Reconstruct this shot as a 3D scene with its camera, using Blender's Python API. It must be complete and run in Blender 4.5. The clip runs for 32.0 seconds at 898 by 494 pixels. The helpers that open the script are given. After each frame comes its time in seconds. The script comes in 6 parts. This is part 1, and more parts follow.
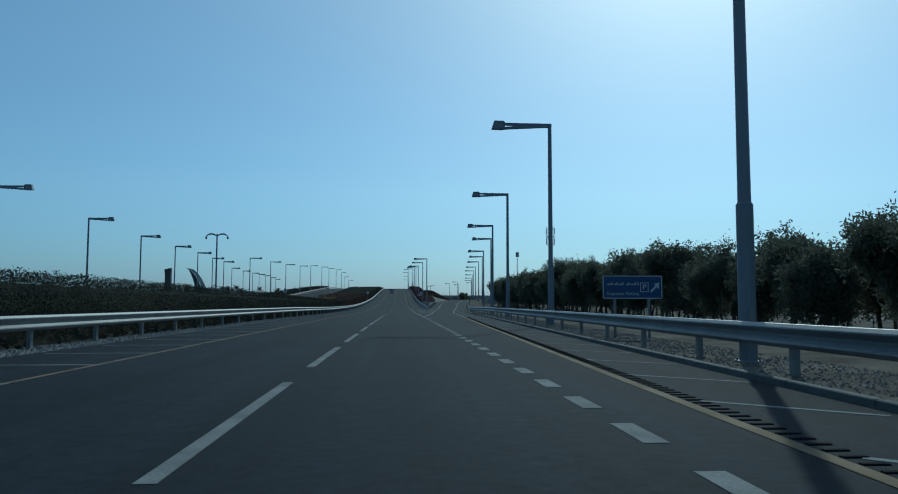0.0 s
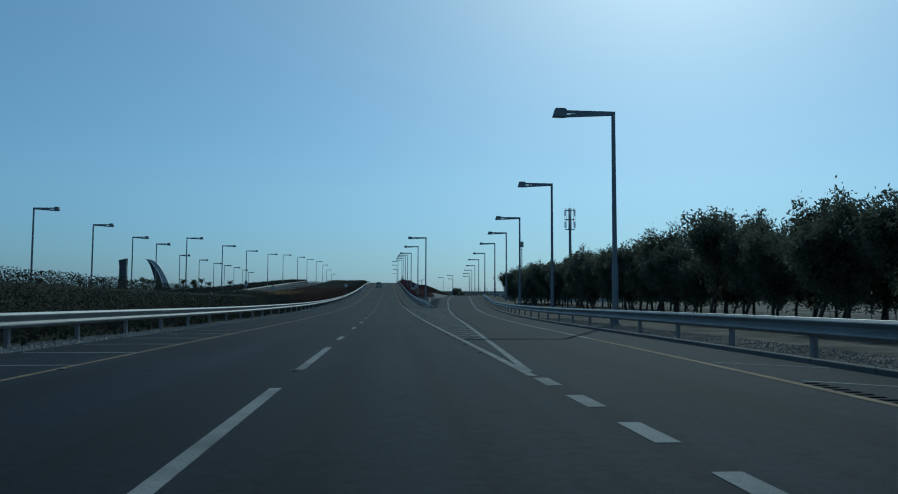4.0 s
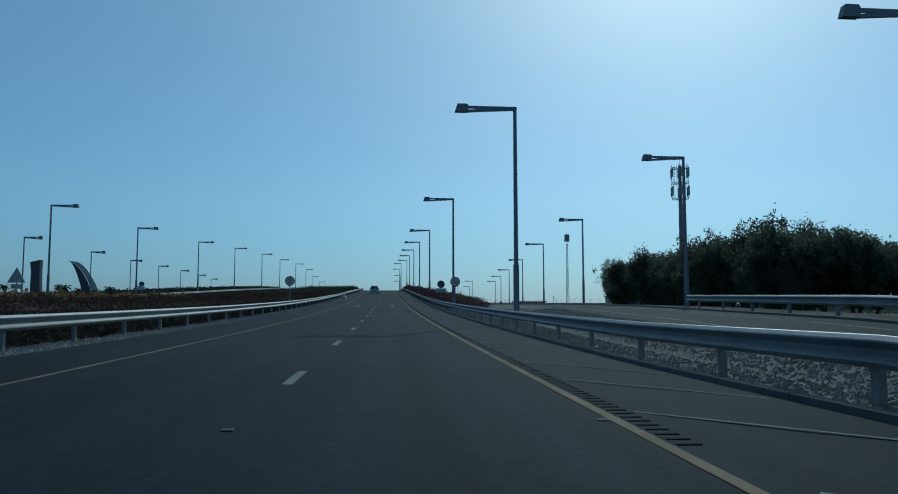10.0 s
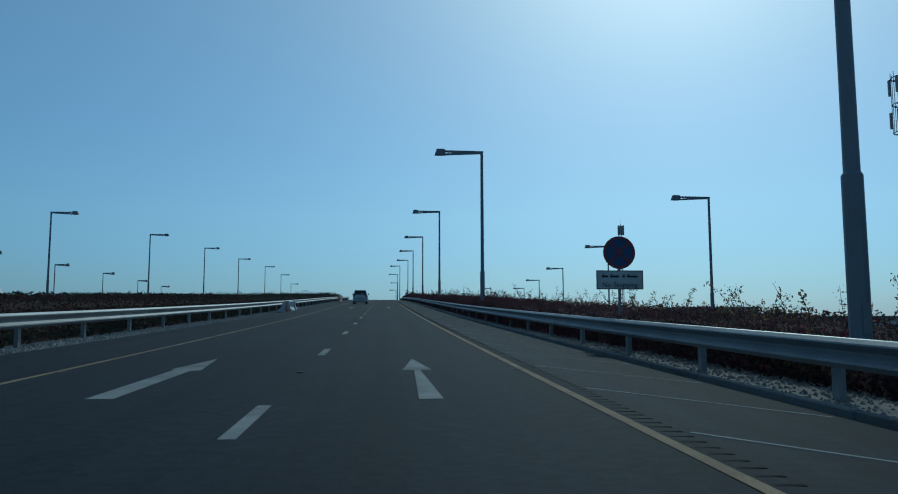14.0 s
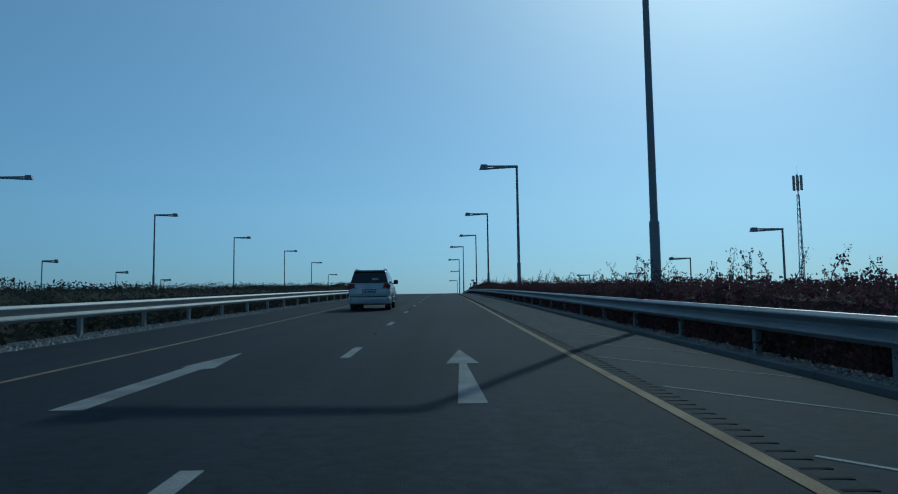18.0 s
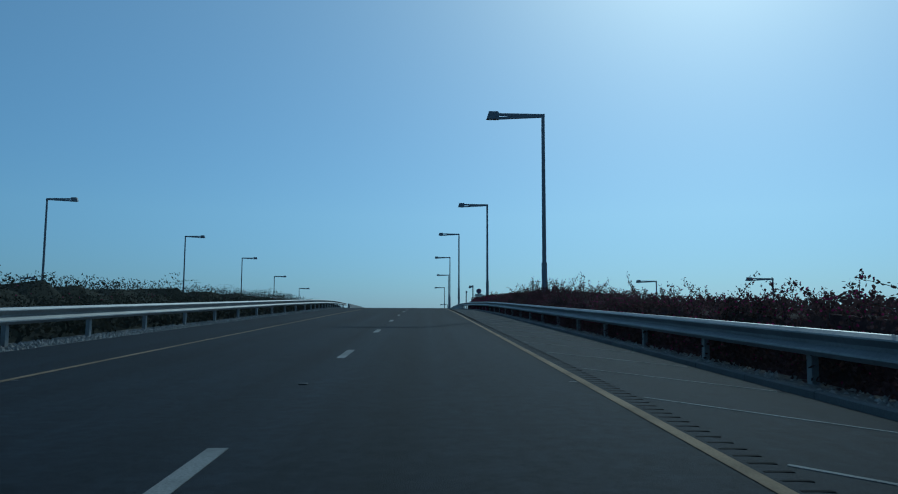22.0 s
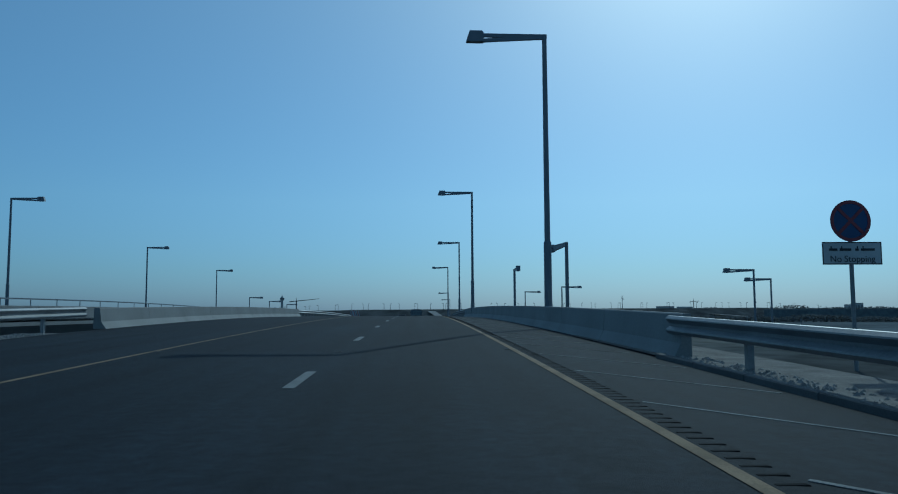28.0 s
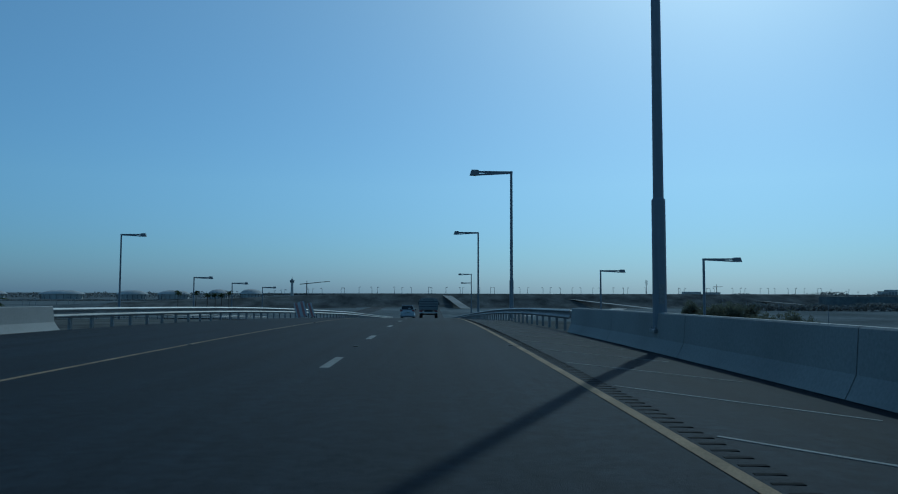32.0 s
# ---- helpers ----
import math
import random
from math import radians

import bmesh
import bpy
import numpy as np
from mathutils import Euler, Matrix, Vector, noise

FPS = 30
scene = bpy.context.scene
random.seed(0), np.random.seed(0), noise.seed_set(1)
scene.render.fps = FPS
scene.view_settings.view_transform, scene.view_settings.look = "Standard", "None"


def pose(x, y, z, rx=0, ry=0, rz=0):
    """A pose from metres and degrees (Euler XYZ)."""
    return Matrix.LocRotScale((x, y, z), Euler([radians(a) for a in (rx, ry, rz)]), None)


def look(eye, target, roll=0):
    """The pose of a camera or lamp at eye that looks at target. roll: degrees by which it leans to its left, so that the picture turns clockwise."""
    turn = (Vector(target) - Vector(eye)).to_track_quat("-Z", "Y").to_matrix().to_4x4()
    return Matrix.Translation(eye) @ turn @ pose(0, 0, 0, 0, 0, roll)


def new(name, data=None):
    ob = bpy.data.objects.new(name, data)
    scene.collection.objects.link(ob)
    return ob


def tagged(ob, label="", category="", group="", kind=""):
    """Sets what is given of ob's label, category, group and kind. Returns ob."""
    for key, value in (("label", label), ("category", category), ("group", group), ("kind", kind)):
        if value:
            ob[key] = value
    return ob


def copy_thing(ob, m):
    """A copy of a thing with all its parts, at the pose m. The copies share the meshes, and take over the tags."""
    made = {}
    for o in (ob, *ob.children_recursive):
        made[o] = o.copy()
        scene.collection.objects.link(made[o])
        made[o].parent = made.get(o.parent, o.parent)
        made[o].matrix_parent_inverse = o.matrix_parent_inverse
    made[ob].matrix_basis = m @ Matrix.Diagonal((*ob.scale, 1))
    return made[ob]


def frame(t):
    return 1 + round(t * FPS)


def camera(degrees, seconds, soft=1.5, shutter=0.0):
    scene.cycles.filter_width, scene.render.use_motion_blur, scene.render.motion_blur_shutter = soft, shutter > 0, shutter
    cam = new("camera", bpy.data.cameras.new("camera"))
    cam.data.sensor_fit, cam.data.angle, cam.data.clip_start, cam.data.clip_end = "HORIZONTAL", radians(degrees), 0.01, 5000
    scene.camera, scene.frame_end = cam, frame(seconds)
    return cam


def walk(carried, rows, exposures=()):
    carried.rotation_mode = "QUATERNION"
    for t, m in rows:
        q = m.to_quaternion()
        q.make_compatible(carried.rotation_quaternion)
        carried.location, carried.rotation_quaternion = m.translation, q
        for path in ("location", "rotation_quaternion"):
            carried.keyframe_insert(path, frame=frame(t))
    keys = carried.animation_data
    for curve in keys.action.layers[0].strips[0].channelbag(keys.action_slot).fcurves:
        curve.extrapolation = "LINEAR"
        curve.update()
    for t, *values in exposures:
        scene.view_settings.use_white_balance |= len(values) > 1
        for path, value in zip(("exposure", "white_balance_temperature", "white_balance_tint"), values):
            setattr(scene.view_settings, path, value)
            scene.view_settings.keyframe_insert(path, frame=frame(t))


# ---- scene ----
cam = camera(62.2, 32.0, soft=1.1, shutter=0.0)
# seconds, place, yaw to the left, pitch, roll
ROWS = [
    (0, 1.60, 17.17, 1.09, -3.74, 4.14, 0.10),
    (0.5, 1.59, 23.19, 1.07, -4.90, 4.17, -0.07),
    (1, 1.50, 29.32, 1.05, -5.60, 4.14, -0.00),
    (1.5, 1.50, 35.55, 1.02, -5.82, 4.07, 0.06),
    (2, 1.50, 41.92, 1.00, -5.48, 4.08, 0.03),
    (2.5, 1.46, 48.62, 0.97, -5.34, 4.02, 0.12),
    (3, 1.51, 55.66, 0.94, -5.01, 4.23, 0.20),
    (3.5, 1.49, 62.76, 0.91, -4.63, 4.03, 0.18),
    (5.5, 1.23, 91.54, 0.75, -5.10, 3.72, 0.16),
    (6, 1.19, 99.26, 0.69, -5.54, 3.86, -0.18),
    (6.5, 1.30, 107.24, 0.63, -5.95, 3.79, -0.01),
    (7, 1.41, 115.50, 0.59, -5.75, 3.98, -0.06),
    (7.5, 1.48, 123.77, 0.56, -5.50, 4.25, -0.08),
    (8, 1.47, 132.04, 0.55, -5.19, 4.45, -0.01),
    (8.5, 1.44, 140.38, 0.55, -5.06, 4.50, 0.00),
    (9, 1.45, 148.97, 0.56, -4.96, 4.52, -0.07),
    (9.5, 1.40, 157.38, 0.60, -4.99, 4.63, -0.11),
    (10, 1.39, 166.17, 0.65, -4.66, 4.82, -0.07),
    (10.5, 1.39, 174.88, 0.73, -4.81, 4.99, 0.14),
    (11, 1.40, 183.60, 0.83, -4.95, 5.06, 0.18),
    (11.5, 1.37, 192.61, 0.95, -4.81, 5.16, -0.01),
    (12, 1.32, 201.57, 1.09, -4.93, 5.39, -0.04),
    (12.5, 1.28, 210.52, 1.25, -4.92, 5.28, -0.08),
    (13, 1.27, 219.46, 1.44, -4.97, 5.61, -0.20),
    (13.5, 1.24, 228.35, 1.63, -5.32, 5.84, -0.11),
    (14, 1.27, 237.35, 1.86, -5.07, 5.73, -0.10),
    (14.5, 1.29, 246.31, 2.10, -4.28, 5.90, 0.12),
    (15, 1.30, 255.20, 2.36, -1.61, 3.53, -0.39),
    (15.5, 1.36, 263.79, 2.63, 1.00, 3.10, -0.37),
    (17.5, 1.52, 297.26, 3.79, -0.75, 4.97, -0.02),
    (18, 1.56, 305.48, 4.09, -0.57, 5.12, -0.81),
    (18.5, 1.66, 313.83, 4.41, -2.38, 4.77, -0.08),
    (19, 1.71, 322.27, 4.72, -4.45, 4.96, 1.36),
    (19.5, 1.67, 330.61, 5.04, -4.22, 5.50, 0.57),
    (20, 1.66, 338.81, 5.36, -2.53, 4.48, 0.98),
    (20.5, 1.66, 347.14, 5.67, -0.89, 3.48, 0.05),
    (21, 1.62, 355.61, 5.99, -1.86, 5.64, 0.01),
    (21.5, 1.57, 363.84, 6.30, -1.75, 5.77, -0.03),
    (22, 1.50, 371.90, 6.59, -1.83, 5.76, 0.20),
    (22.5, 1.43, 379.74, 6.87, -1.71, 5.75, -0.11),
    (23, 1.39, 387.40, 7.14, -1.74, 5.64, 0.03),
    (23.5, 1.37, 395.13, 7.41, -1.72, 5.76, 0.01),
    (24, 1.33, 403.03, 7.68, -1.73, 5.82, -0.03),
    (24.5, 1.25, 410.78, 7.95, -1.48, 5.70, 0.01),
    (25, 1.22, 418.34, 8.21, -1.85, 5.64, 0.16),
    (25.5, 1.28, 425.99, 8.46, -2.31, 5.55, 0.24),
    (27.5, 1.55, 455.33, 9.25, -2.56, 4.88, -0.03),
    (28, 1.58, 462.35, 9.40, -2.43, 4.71, -0.29),
    (28.5, 1.64, 469.40, 9.53, -2.23, 4.42, -0.10),
    (29, 1.68, 476.34, 9.64, -2.13, 4.38, -0.12),
    (29.5, 1.68, 483.20, 9.73, -1.92, 4.15, -0.10),
    (30, 1.68, 490.07, 9.80, -1.76, 4.10, -0.04),
    (30.5, 1.70, 496.93, 9.85, -1.58, 4.28, 0.14),
    (31, 1.60, 503.28, 9.89, -1.46, 3.57, 0.21),
    (31.5, 1.62, 509.95, 9.91, -1.31, 3.67, 0.13),
    (32, 1.66, 517.49, 9.91, -1.31, 3.45, 0.15),
]


def aim(x, y, z, yaw, pitch, roll):
    a, b = radians(yaw), radians(pitch)
    way = Vector((-math.sin(a) * math.cos(b), math.cos(a) * math.cos(b), math.sin(b)))
    eye = Vector((x, y, z))
    return look(eye, eye + 10 * way, roll)


walk(cam, [(r[0], aim(*r[1:])) for r in ROWS], exposures=[(0, -0.58, 5550, -18), (1.2, -0.75, 5530, -18), (4, -0.75, 5500, -18), (10, -0.75, 5450, -18), (20, -0.83, 5200, -18), (32, -0.85, 5000, -18)])

# ---- light ----
SUN_AZ, SUN_EL = 23.0, 35.0  # degrees to the right of +y, above the horizon
world = bpy.data.worlds.new("sky")
scene.world = world
world.use_nodes = True
wn, wl = world.node_tree.nodes, world.node_tree.links
sky = wn.new("ShaderNodeTexSky")
sky.sky_type = "NISHITA"
sky.sun_disc = False
sky.sun_elevation, sky.sun_rotation = radians(SUN_EL), radians(SUN_AZ)
sky.air_density, sky.dust_density, sky.ozone_density = 1.0, 0.62, 3.2
# thick coastal haze dims the lowest air
way = wn.new("ShaderNodeTexCoord")
split_way = wn.new("ShaderNodeSeparateXYZ")
wl.new(way.outputs["Generated"], split_way.inputs[0])
haze = wn.new("ShaderNodeValToRGB")
haze.color_ramp.elements[0].position, haze.color_ramp.elements[1].position = 0.0, 0.45
haze.color_ramp.elements[0].color, haze.color_ramp.elements[1].color = (0.3, 0.42, 0.76, 1), (1, 0.97, 0.925, 1)
low = haze.color_ramp.elements.new(0.05)
low.color = (0.42, 0.53, 0.74, 1)
mid = haze.color_ramp.elements.new(0.14)
mid.color = (0.64, 0.7, 0.8, 1)
wl.new(split_way.outputs["Z"], haze.inputs[0])
dim = wn.new("ShaderNodeMix")
dim.data_type, dim.blend_type = "RGBA", "MULTIPLY"
dim.inputs["Factor"].default_value = 1.0
wl.new(sky.outputs[0], dim.inputs["A"])
wl.new(haze.outputs[0], dim.inputs["B"])
wl.new(dim.outputs["Result"], wn["Background"].inputs[0])
wn["Background"].inputs[1].default_value = 0.15
sun = new("sun", bpy.data.lights.new("sun", "SUN"))
sun.data.energy, sun.data.angle, sun.data.color = 1.9, radians(0.6), (1.0, 0.975, 0.945)
ce = math.cos(radians(SUN_EL))
sun.matrix_world = look((0, 0, 60), (-math.sin(radians(SUN_AZ)) * ce, -math.cos(radians(SUN_AZ)) * ce, 60 - math.sin(radians(SUN_EL))))

# ---- materials ----


def material(name, color, rough=0.6, metal=0.0, scale=4.0, vary=0.25, fine=60.0, bump=0.15, spread=None, spec=0.5, per_object=0.0, island=0.0):
    """A surface with two scales of variation and fine relief, in metres."""
    m = bpy.data.materials.new(name)
    m.use_nodes = True
    n, l = m.node_tree.nodes, m.node_tree.links
    b = n["Principled BSDF"]
    b.inputs["Roughness"].default_value, b.inputs["Metallic"].default_value = rough, metal
    b.inputs["Specular IOR Level"].default_value = spec
    geo = n.new("ShaderNodeNewGeometry")
    big, small = n.new("ShaderNodeTexNoise"), n.new("ShaderNodeTexNoise")
    big.inputs["Scale"].default_value, big.inputs["Detail"].default_value = 1.0 / scale, 5.0
    small.inputs["Scale"].default_value, small.inputs["Detail"].default_value = fine, 3.0
    for t in (big, small):
        l.new(geo.outputs["Position"], t.inputs["Vector"])
    ramp = n.new("ShaderNodeValToRGB")
    dark = [c * (1 - vary) for c in color]
    light = [min(1, c * (1 + vary)) for c in (spread or color)]
    ramp.color_ramp.elements[0].position, ramp.color_ramp.elements[1].position = 0.3, 0.7
    ramp.color_ramp.elements[0].color, ramp.color_ramp.elements[1].color = (*dark, 1), (*light, 1)
    l.new(big.outputs[0], ramp.inputs[0])
    mix = n.new("ShaderNodeMix")
    mix.data_type, mix.blend_type = "RGBA", "MULTIPLY"
    mix.inputs["Factor"].default_value = min(1.0, vary * 2)
    l.new(ramp.outputs[0], mix.inputs["A"])
    grain = n.new("ShaderNodeValToRGB")
    grain.color_ramp.elements[0].position, grain.color_ramp.elements[1].position = 0.3, 0.65
    grain.color_ramp.elements[0].color = (0.45, 0.45, 0.45, 1)
    l.new(small.outputs[0], grain.inputs[0])
    l.new(grain.outputs[0], mix.inputs["B"])
    out = mix.outputs["Result"]
    if per_object or island:
        hue = n.new("ShaderNodeHueSaturation")
        rnd = n.new("ShaderNodeMapRange")
        k = per_object or island
        rnd.inputs["To Min"].default_value, rnd.inputs["To Max"].default_value = 1 - k, 1 + k
        if per_object:
            l.new(n.new("ShaderNodeObjectInfo").outputs["Random"], rnd.inputs["Value"])
        else:
            l.new(geo.outputs["Random Per Island"], rnd.inputs["Value"])
        l.new(rnd.outputs[0], hue.inputs["Value"])
        l.new(out, hue.inputs["Color"])
        out = hue.outputs[0]
    l.new(out, b.inputs["Base Color"])
    if bump:
        bp = n.new("ShaderNodeBump")
        bp.inputs["Strength"].default_value, bp.inputs["Distance"].default_value = bump, 0.02
        l.new(small.outputs[0], bp.inputs["Height"])
        l.new(bp.outputs[0], b.inputs["Normal"])
    return m


def plain(name, color, rough=0.5, metal=0.0, vary=0.12, **more):
    return material(name, color, rough, metal, scale=0.6, vary=vary, fine=35.0, bump=0.05, **more)


def leaf_material(name, color, spread, through_light=0.35, island=0.35):
    m = material(name, color, 0.9, scale=2.5, vary=0.2, fine=8.0, bump=0.0, spread=spread, spec=0.06, island=island)
    n, l = m.node_tree.nodes, m.node_tree.links
    b = n["Principled BSDF"]
    tr, mx = n.new("ShaderNodeBsdfTranslucent"), n.new("ShaderNodeMixShader")
    mx.inputs[0].default_value = through_light
    l.new(b.inputs["Base Color"].links[0].from_socket, tr.inputs["Color"])
    l.new(b.outputs[0], mx.inputs[1])
    l.new(tr.outputs[0], mx.inputs[2])
    l.new(mx.outputs[0], n["Material Output"].inputs["Surface"])
    return m


def asphalt_material():
    """Worn asphalt: fine stone grain, lengthwise wheel tracks, broad patches, oil spots."""
    m = material("asphalt", (0.0155, 0.0205, 0.029), 0.85, scale=9.0, vary=0.2, fine=130.0, bump=0.35, spec=0.14)
    n, l = m.node_tree.nodes, m.node_tree.links
    b = n["Principled BSDF"]
    geo = n.new("ShaderNodeNewGeometry")
    st = n.new("ShaderNodeVectorMath")
    st.operation = "MULTIPLY"
    st.inputs[1].default_value = (1.3, 0.02, 0.0)
    l.new(geo.outputs["Position"], st.inputs[0])
    tracks = n.new("ShaderNodeTexNoise")
    tracks.inputs["Scale"].default_value, tracks.inputs["Detail"].default_value = 1.0, 4.0
    l.new(st.outputs[0], tracks.inputs["Vector"])
    r = n.new("ShaderNodeMapRange")
    r.inputs["From Min"].default_value, r.inputs["From Max"].default_value = 0.3, 0.7
    r.inputs["To Min"].default_value, r.inputs["To Max"].default_value = 0.66, 1.3
    l.new(tracks.outputs[0], r.inputs["Value"])
    mott = n.new("ShaderNodeTexNoise")
    mott.inputs["Scale"].default_value, mott.inputs["Detail"].default_value, mott.inputs["Roughness"].default_value = 7.0, 6.0, 0.75
    l.new(geo.outputs["Position"], mott.inputs["Vector"])
    mr = n.new("ShaderNodeMapRange")
    mr.inputs["From Min"].default_value, mr.inputs["From Max"].default_value = 0.3, 0.7
    mr.inputs["To Min"].default_value, mr.inputs["To Max"].default_value = 0.55, 1.45
    l.new(mott.outputs[0], mr.inputs["Value"])
    v = n.new("ShaderNodeTexVoronoi")
    v.inputs["Scale"].default_value = 0.55
    l.new(geo.outputs["Position"], v.inputs["Vector"])
    spot = n.new("ShaderNodeMapRange")
    spot.inputs["From Min"].default_value, spot.inputs["From Max"].default_value = 0.03, 0.14
    spot.inputs["To Min"].default_value = 0.72
    l.new(v.outputs["Distance"], spot.inputs["Value"])
    mu = n.new("ShaderNodeMath")
    mu.operation = "MULTIPLY"
    l.new(r.outputs[0], mu.inputs[0])
    l.new(spot.outputs[0], mu.inputs[1])
    mu2 = n.new("ShaderNodeMath")
    mu2.operation = "MULTIPLY"
    l.new(mu.outputs[0], mu2.inputs[0])
    l.new(mr.outputs[0], mu2.inputs[1])
    mu = mu2
    mix = n.new("ShaderNodeMix")
    mix.data_type, mix.blend_type = "RGBA", "MULTIPLY"
    mix.inputs["Factor"].default_value = 1.0
    old = b.inputs["Base Color"].links[0].from_socket
    l.new(old, mix.inputs["A"])
    l.new(mu.outputs[0], mix.inputs["B"])
    l.new(mix.outputs["Result"], b.inputs["Base Color"])
    return m


ASPHALT = asphalt_material()
WHITE_PAINT = material("worn_white_road_paint", (0.26, 0.26, 0.25), 0.85, scale=0.7, vary=0.28, fine=55.0, bump=0.2, spec=0.15)
YELLOW_PAINT = material("worn_yellow_road_paint", (0.285, 0.205, 0.125), 0.85, scale=0.9, vary=0.28, fine=55.0, bump=0.2, spec=0.12)
TAR = material("black_rumble_rubber", (0.018, 0.018, 0.019), 0.95, scale=1.0, fine=60.0, spec=0.05)
SAND = material("dusty_sand_ground", (0.15, 0.125, 0.1), 0.95, scale=14.0, vary=0.3, fine=5.0, bump=0.4, spread=(0.2, 0.17, 0.135), spec=0.1)
GRAVEL = material("pale_gravel", (0.29, 0.27, 0.245), 0.9, scale=0.8, vary=0.25, fine=24.0, bump=0.6, island=0.25)
BROWN_GRAVEL = material("dusty_brown_gravel", (0.205, 0.183, 0.16), 0.9, scale=0.8, vary=0.25, fine=24.0, bump=0.6, island=0.3)
BED = material("crushed_stone_bed", (0.17, 0.153, 0.135), 0.95, scale=0.5, vary=0.35, fine=26.0, bump=1.0)
SCRUB = material("scrub_covered_ground", (0.098, 0.1, 0.1), 0.95, scale=9.0, vary=0.35, fine=1.2, bump=0.4, spread=(0.132, 0.133, 0.126), spec=0.0)
# brown earth, its colour darkened to hold the shade of the trees
SHADED_EARTH = material("brown_earth_with_tree_shade", (0.125, 0.107, 0.088), 0.95, scale=1.6, vary=0.4, fine=11.0, bump=0.8, spread=(0.165, 0.14, 0.115), spec=0.05)
KERB = material("weathered_concrete_kerb", (0.115, 0.113, 0.11), 0.85, scale=1.2, vary=0.22, fine=40.0, bump=0.2, per_object=0.1)
CONCRETE = material("pale_parapet_concrete", (0.25, 0.247, 0.24), 0.8, scale=2.2, vary=0.14, fine=22.0, bump=0.15)
GALV = material("galvanised_steel", (0.235, 0.24, 0.25), 0.5, 0.4, scale=1.1, vary=0.16, fine=16.0, bump=0.03)
POLE = material("grey_painted_pole_steel", (0.18, 0.195, 0.225), 0.55, 0.1, scale=3.0, vary=0.05, fine=4.0, bump=0.0)
LENS = plain("frosted_lamp_glass", (0.28, 0.29, 0.3), 0.3)
BLUE = plain("blue_sign_sheeting", (0.025, 0.06, 0.17), 0.45)
SIGNWHITE = plain("white_sign_sheeting", (0.5, 0.5, 0.5), 0.45)
SIGNRED = plain("red_sign_sheeting", (0.2, 0.03, 0.045), 0.45)
SIGNBACK = plain("bare_aluminium", (0.3, 0.31, 0.32), 0.5, 0.6)
BLACK = plain("black_lettering", (0.02, 0.02, 0.022), 0.5)
BARK = material("grey_brown_bark", (0.09, 0.07, 0.055), 0.9, scale=0.5, vary=0.35, fine=14.0, bump=0.6)
LEAF = leaf_material("dull_olive_leaves", (0.11, 0.118, 0.088), (0.15, 0.158, 0.118), 0.5, 0.2)
BOUGAIN = leaf_material("bougainvillea_leaves", (0.07, 0.052, 0.045), (0.11, 0.062, 0.066))
HEDGE = leaf_material("dark_hedge_leaves", (0.045, 0.05, 0.04), (0.062, 0.06, 0.047), 0.2, 0.08)
# leaf colour paled and blued to stand in for haze over distance
FARLEAF = leaf_material("haze_tinted_leaves", (0.135, 0.145, 0.147), (0.165, 0.17, 0.168), 0.35, 0.05)
PALMLEAF = leaf_material("palm_fronds", (0.05, 0.07, 0.03), (0.08, 0.09, 0.04))
FLOWER = leaf_material("magenta_bracts", (0.2, 0.022, 0.085), (0.3, 0.04, 0.13))
DRYGRASS = leaf_material("dry_grass", (0.2, 0.13, 0.07), (0.27, 0.18, 0.1))
ORANGE = plain("red_plastic_barrier", (0.42, 0.2, 0.17), 0.6)
# distance haze is put into this base colour: paler and bluer
FARLAND = material("haze_tinted_land", (0.17, 0.185, 0.19), 0.95, scale=60.0, vary=0.3, fine=0.3, bump=0.0, spec=0.0)
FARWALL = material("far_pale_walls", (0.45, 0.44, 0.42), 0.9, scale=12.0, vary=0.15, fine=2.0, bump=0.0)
# pale concrete of the aprons; on far roads a painted sky reflection
CONCRETE_AND_GLARE = material("pale_concrete_and_sky_glare", (0.27, 0.265, 0.255), 0.9, scale=9.0, vary=0.2, fine=2.0, bump=0.1)
# openings lifted to a bluish grey, haze put into the colour
FARDARK = plain("haze_lifted_openings", (0.16, 0.17, 0.18), 0.5)
CARPAINT = plain("silver_white_car_paint", (0.4, 0.415, 0.44), 0.25, 0.2)
TRUCKPAINT = plain("grey_white_truck_paint", (0.17, 0.18, 0.19), 0.4, 0.1)
TYRE = plain("tyre_rubber", (0.018, 0.018, 0.018), 0.85)
RIM = plain("alloy_rim", (0.5, 0.5, 0.52), 0.3, 0.8)
CARGLASS = plain("tinted_car_glass", (0.012, 0.014, 0.016), 0.06, spec=0.8)
TAILRED = plain("red_tail_lamp", (0.15, 0.01, 0.014), 0.2)
PLASTIC = plain("black_trim_plastic", (0.022, 0.022, 0.024), 0.6)
DARKSTEEL = plain("dark_sculpture_steel", (0.06, 0.065, 0.075), 0.5, 0.4)
PALESTEEL = plain("pale_sculpture_panels", (0.4, 0.42, 0.44), 0.5, 0.2)

# ---- shapes ----


def mesh_of(name, verts, faces, mat, parent=None, label="", smooth=False):
    me = bpy.data.meshes.new(name)
    me.from_pydata([tuple(v) for v in verts], [], [tuple(f) for f in faces])
    me.materials.append(mat)
    if smooth:
        me.polygons.foreach_set("use_smooth", [True] * len(me.polygons))
    me.update()
    ob = new(name, me)
    if parent is not None:
        ob.parent = parent
    if label:
        ob["label"] = label
    return ob


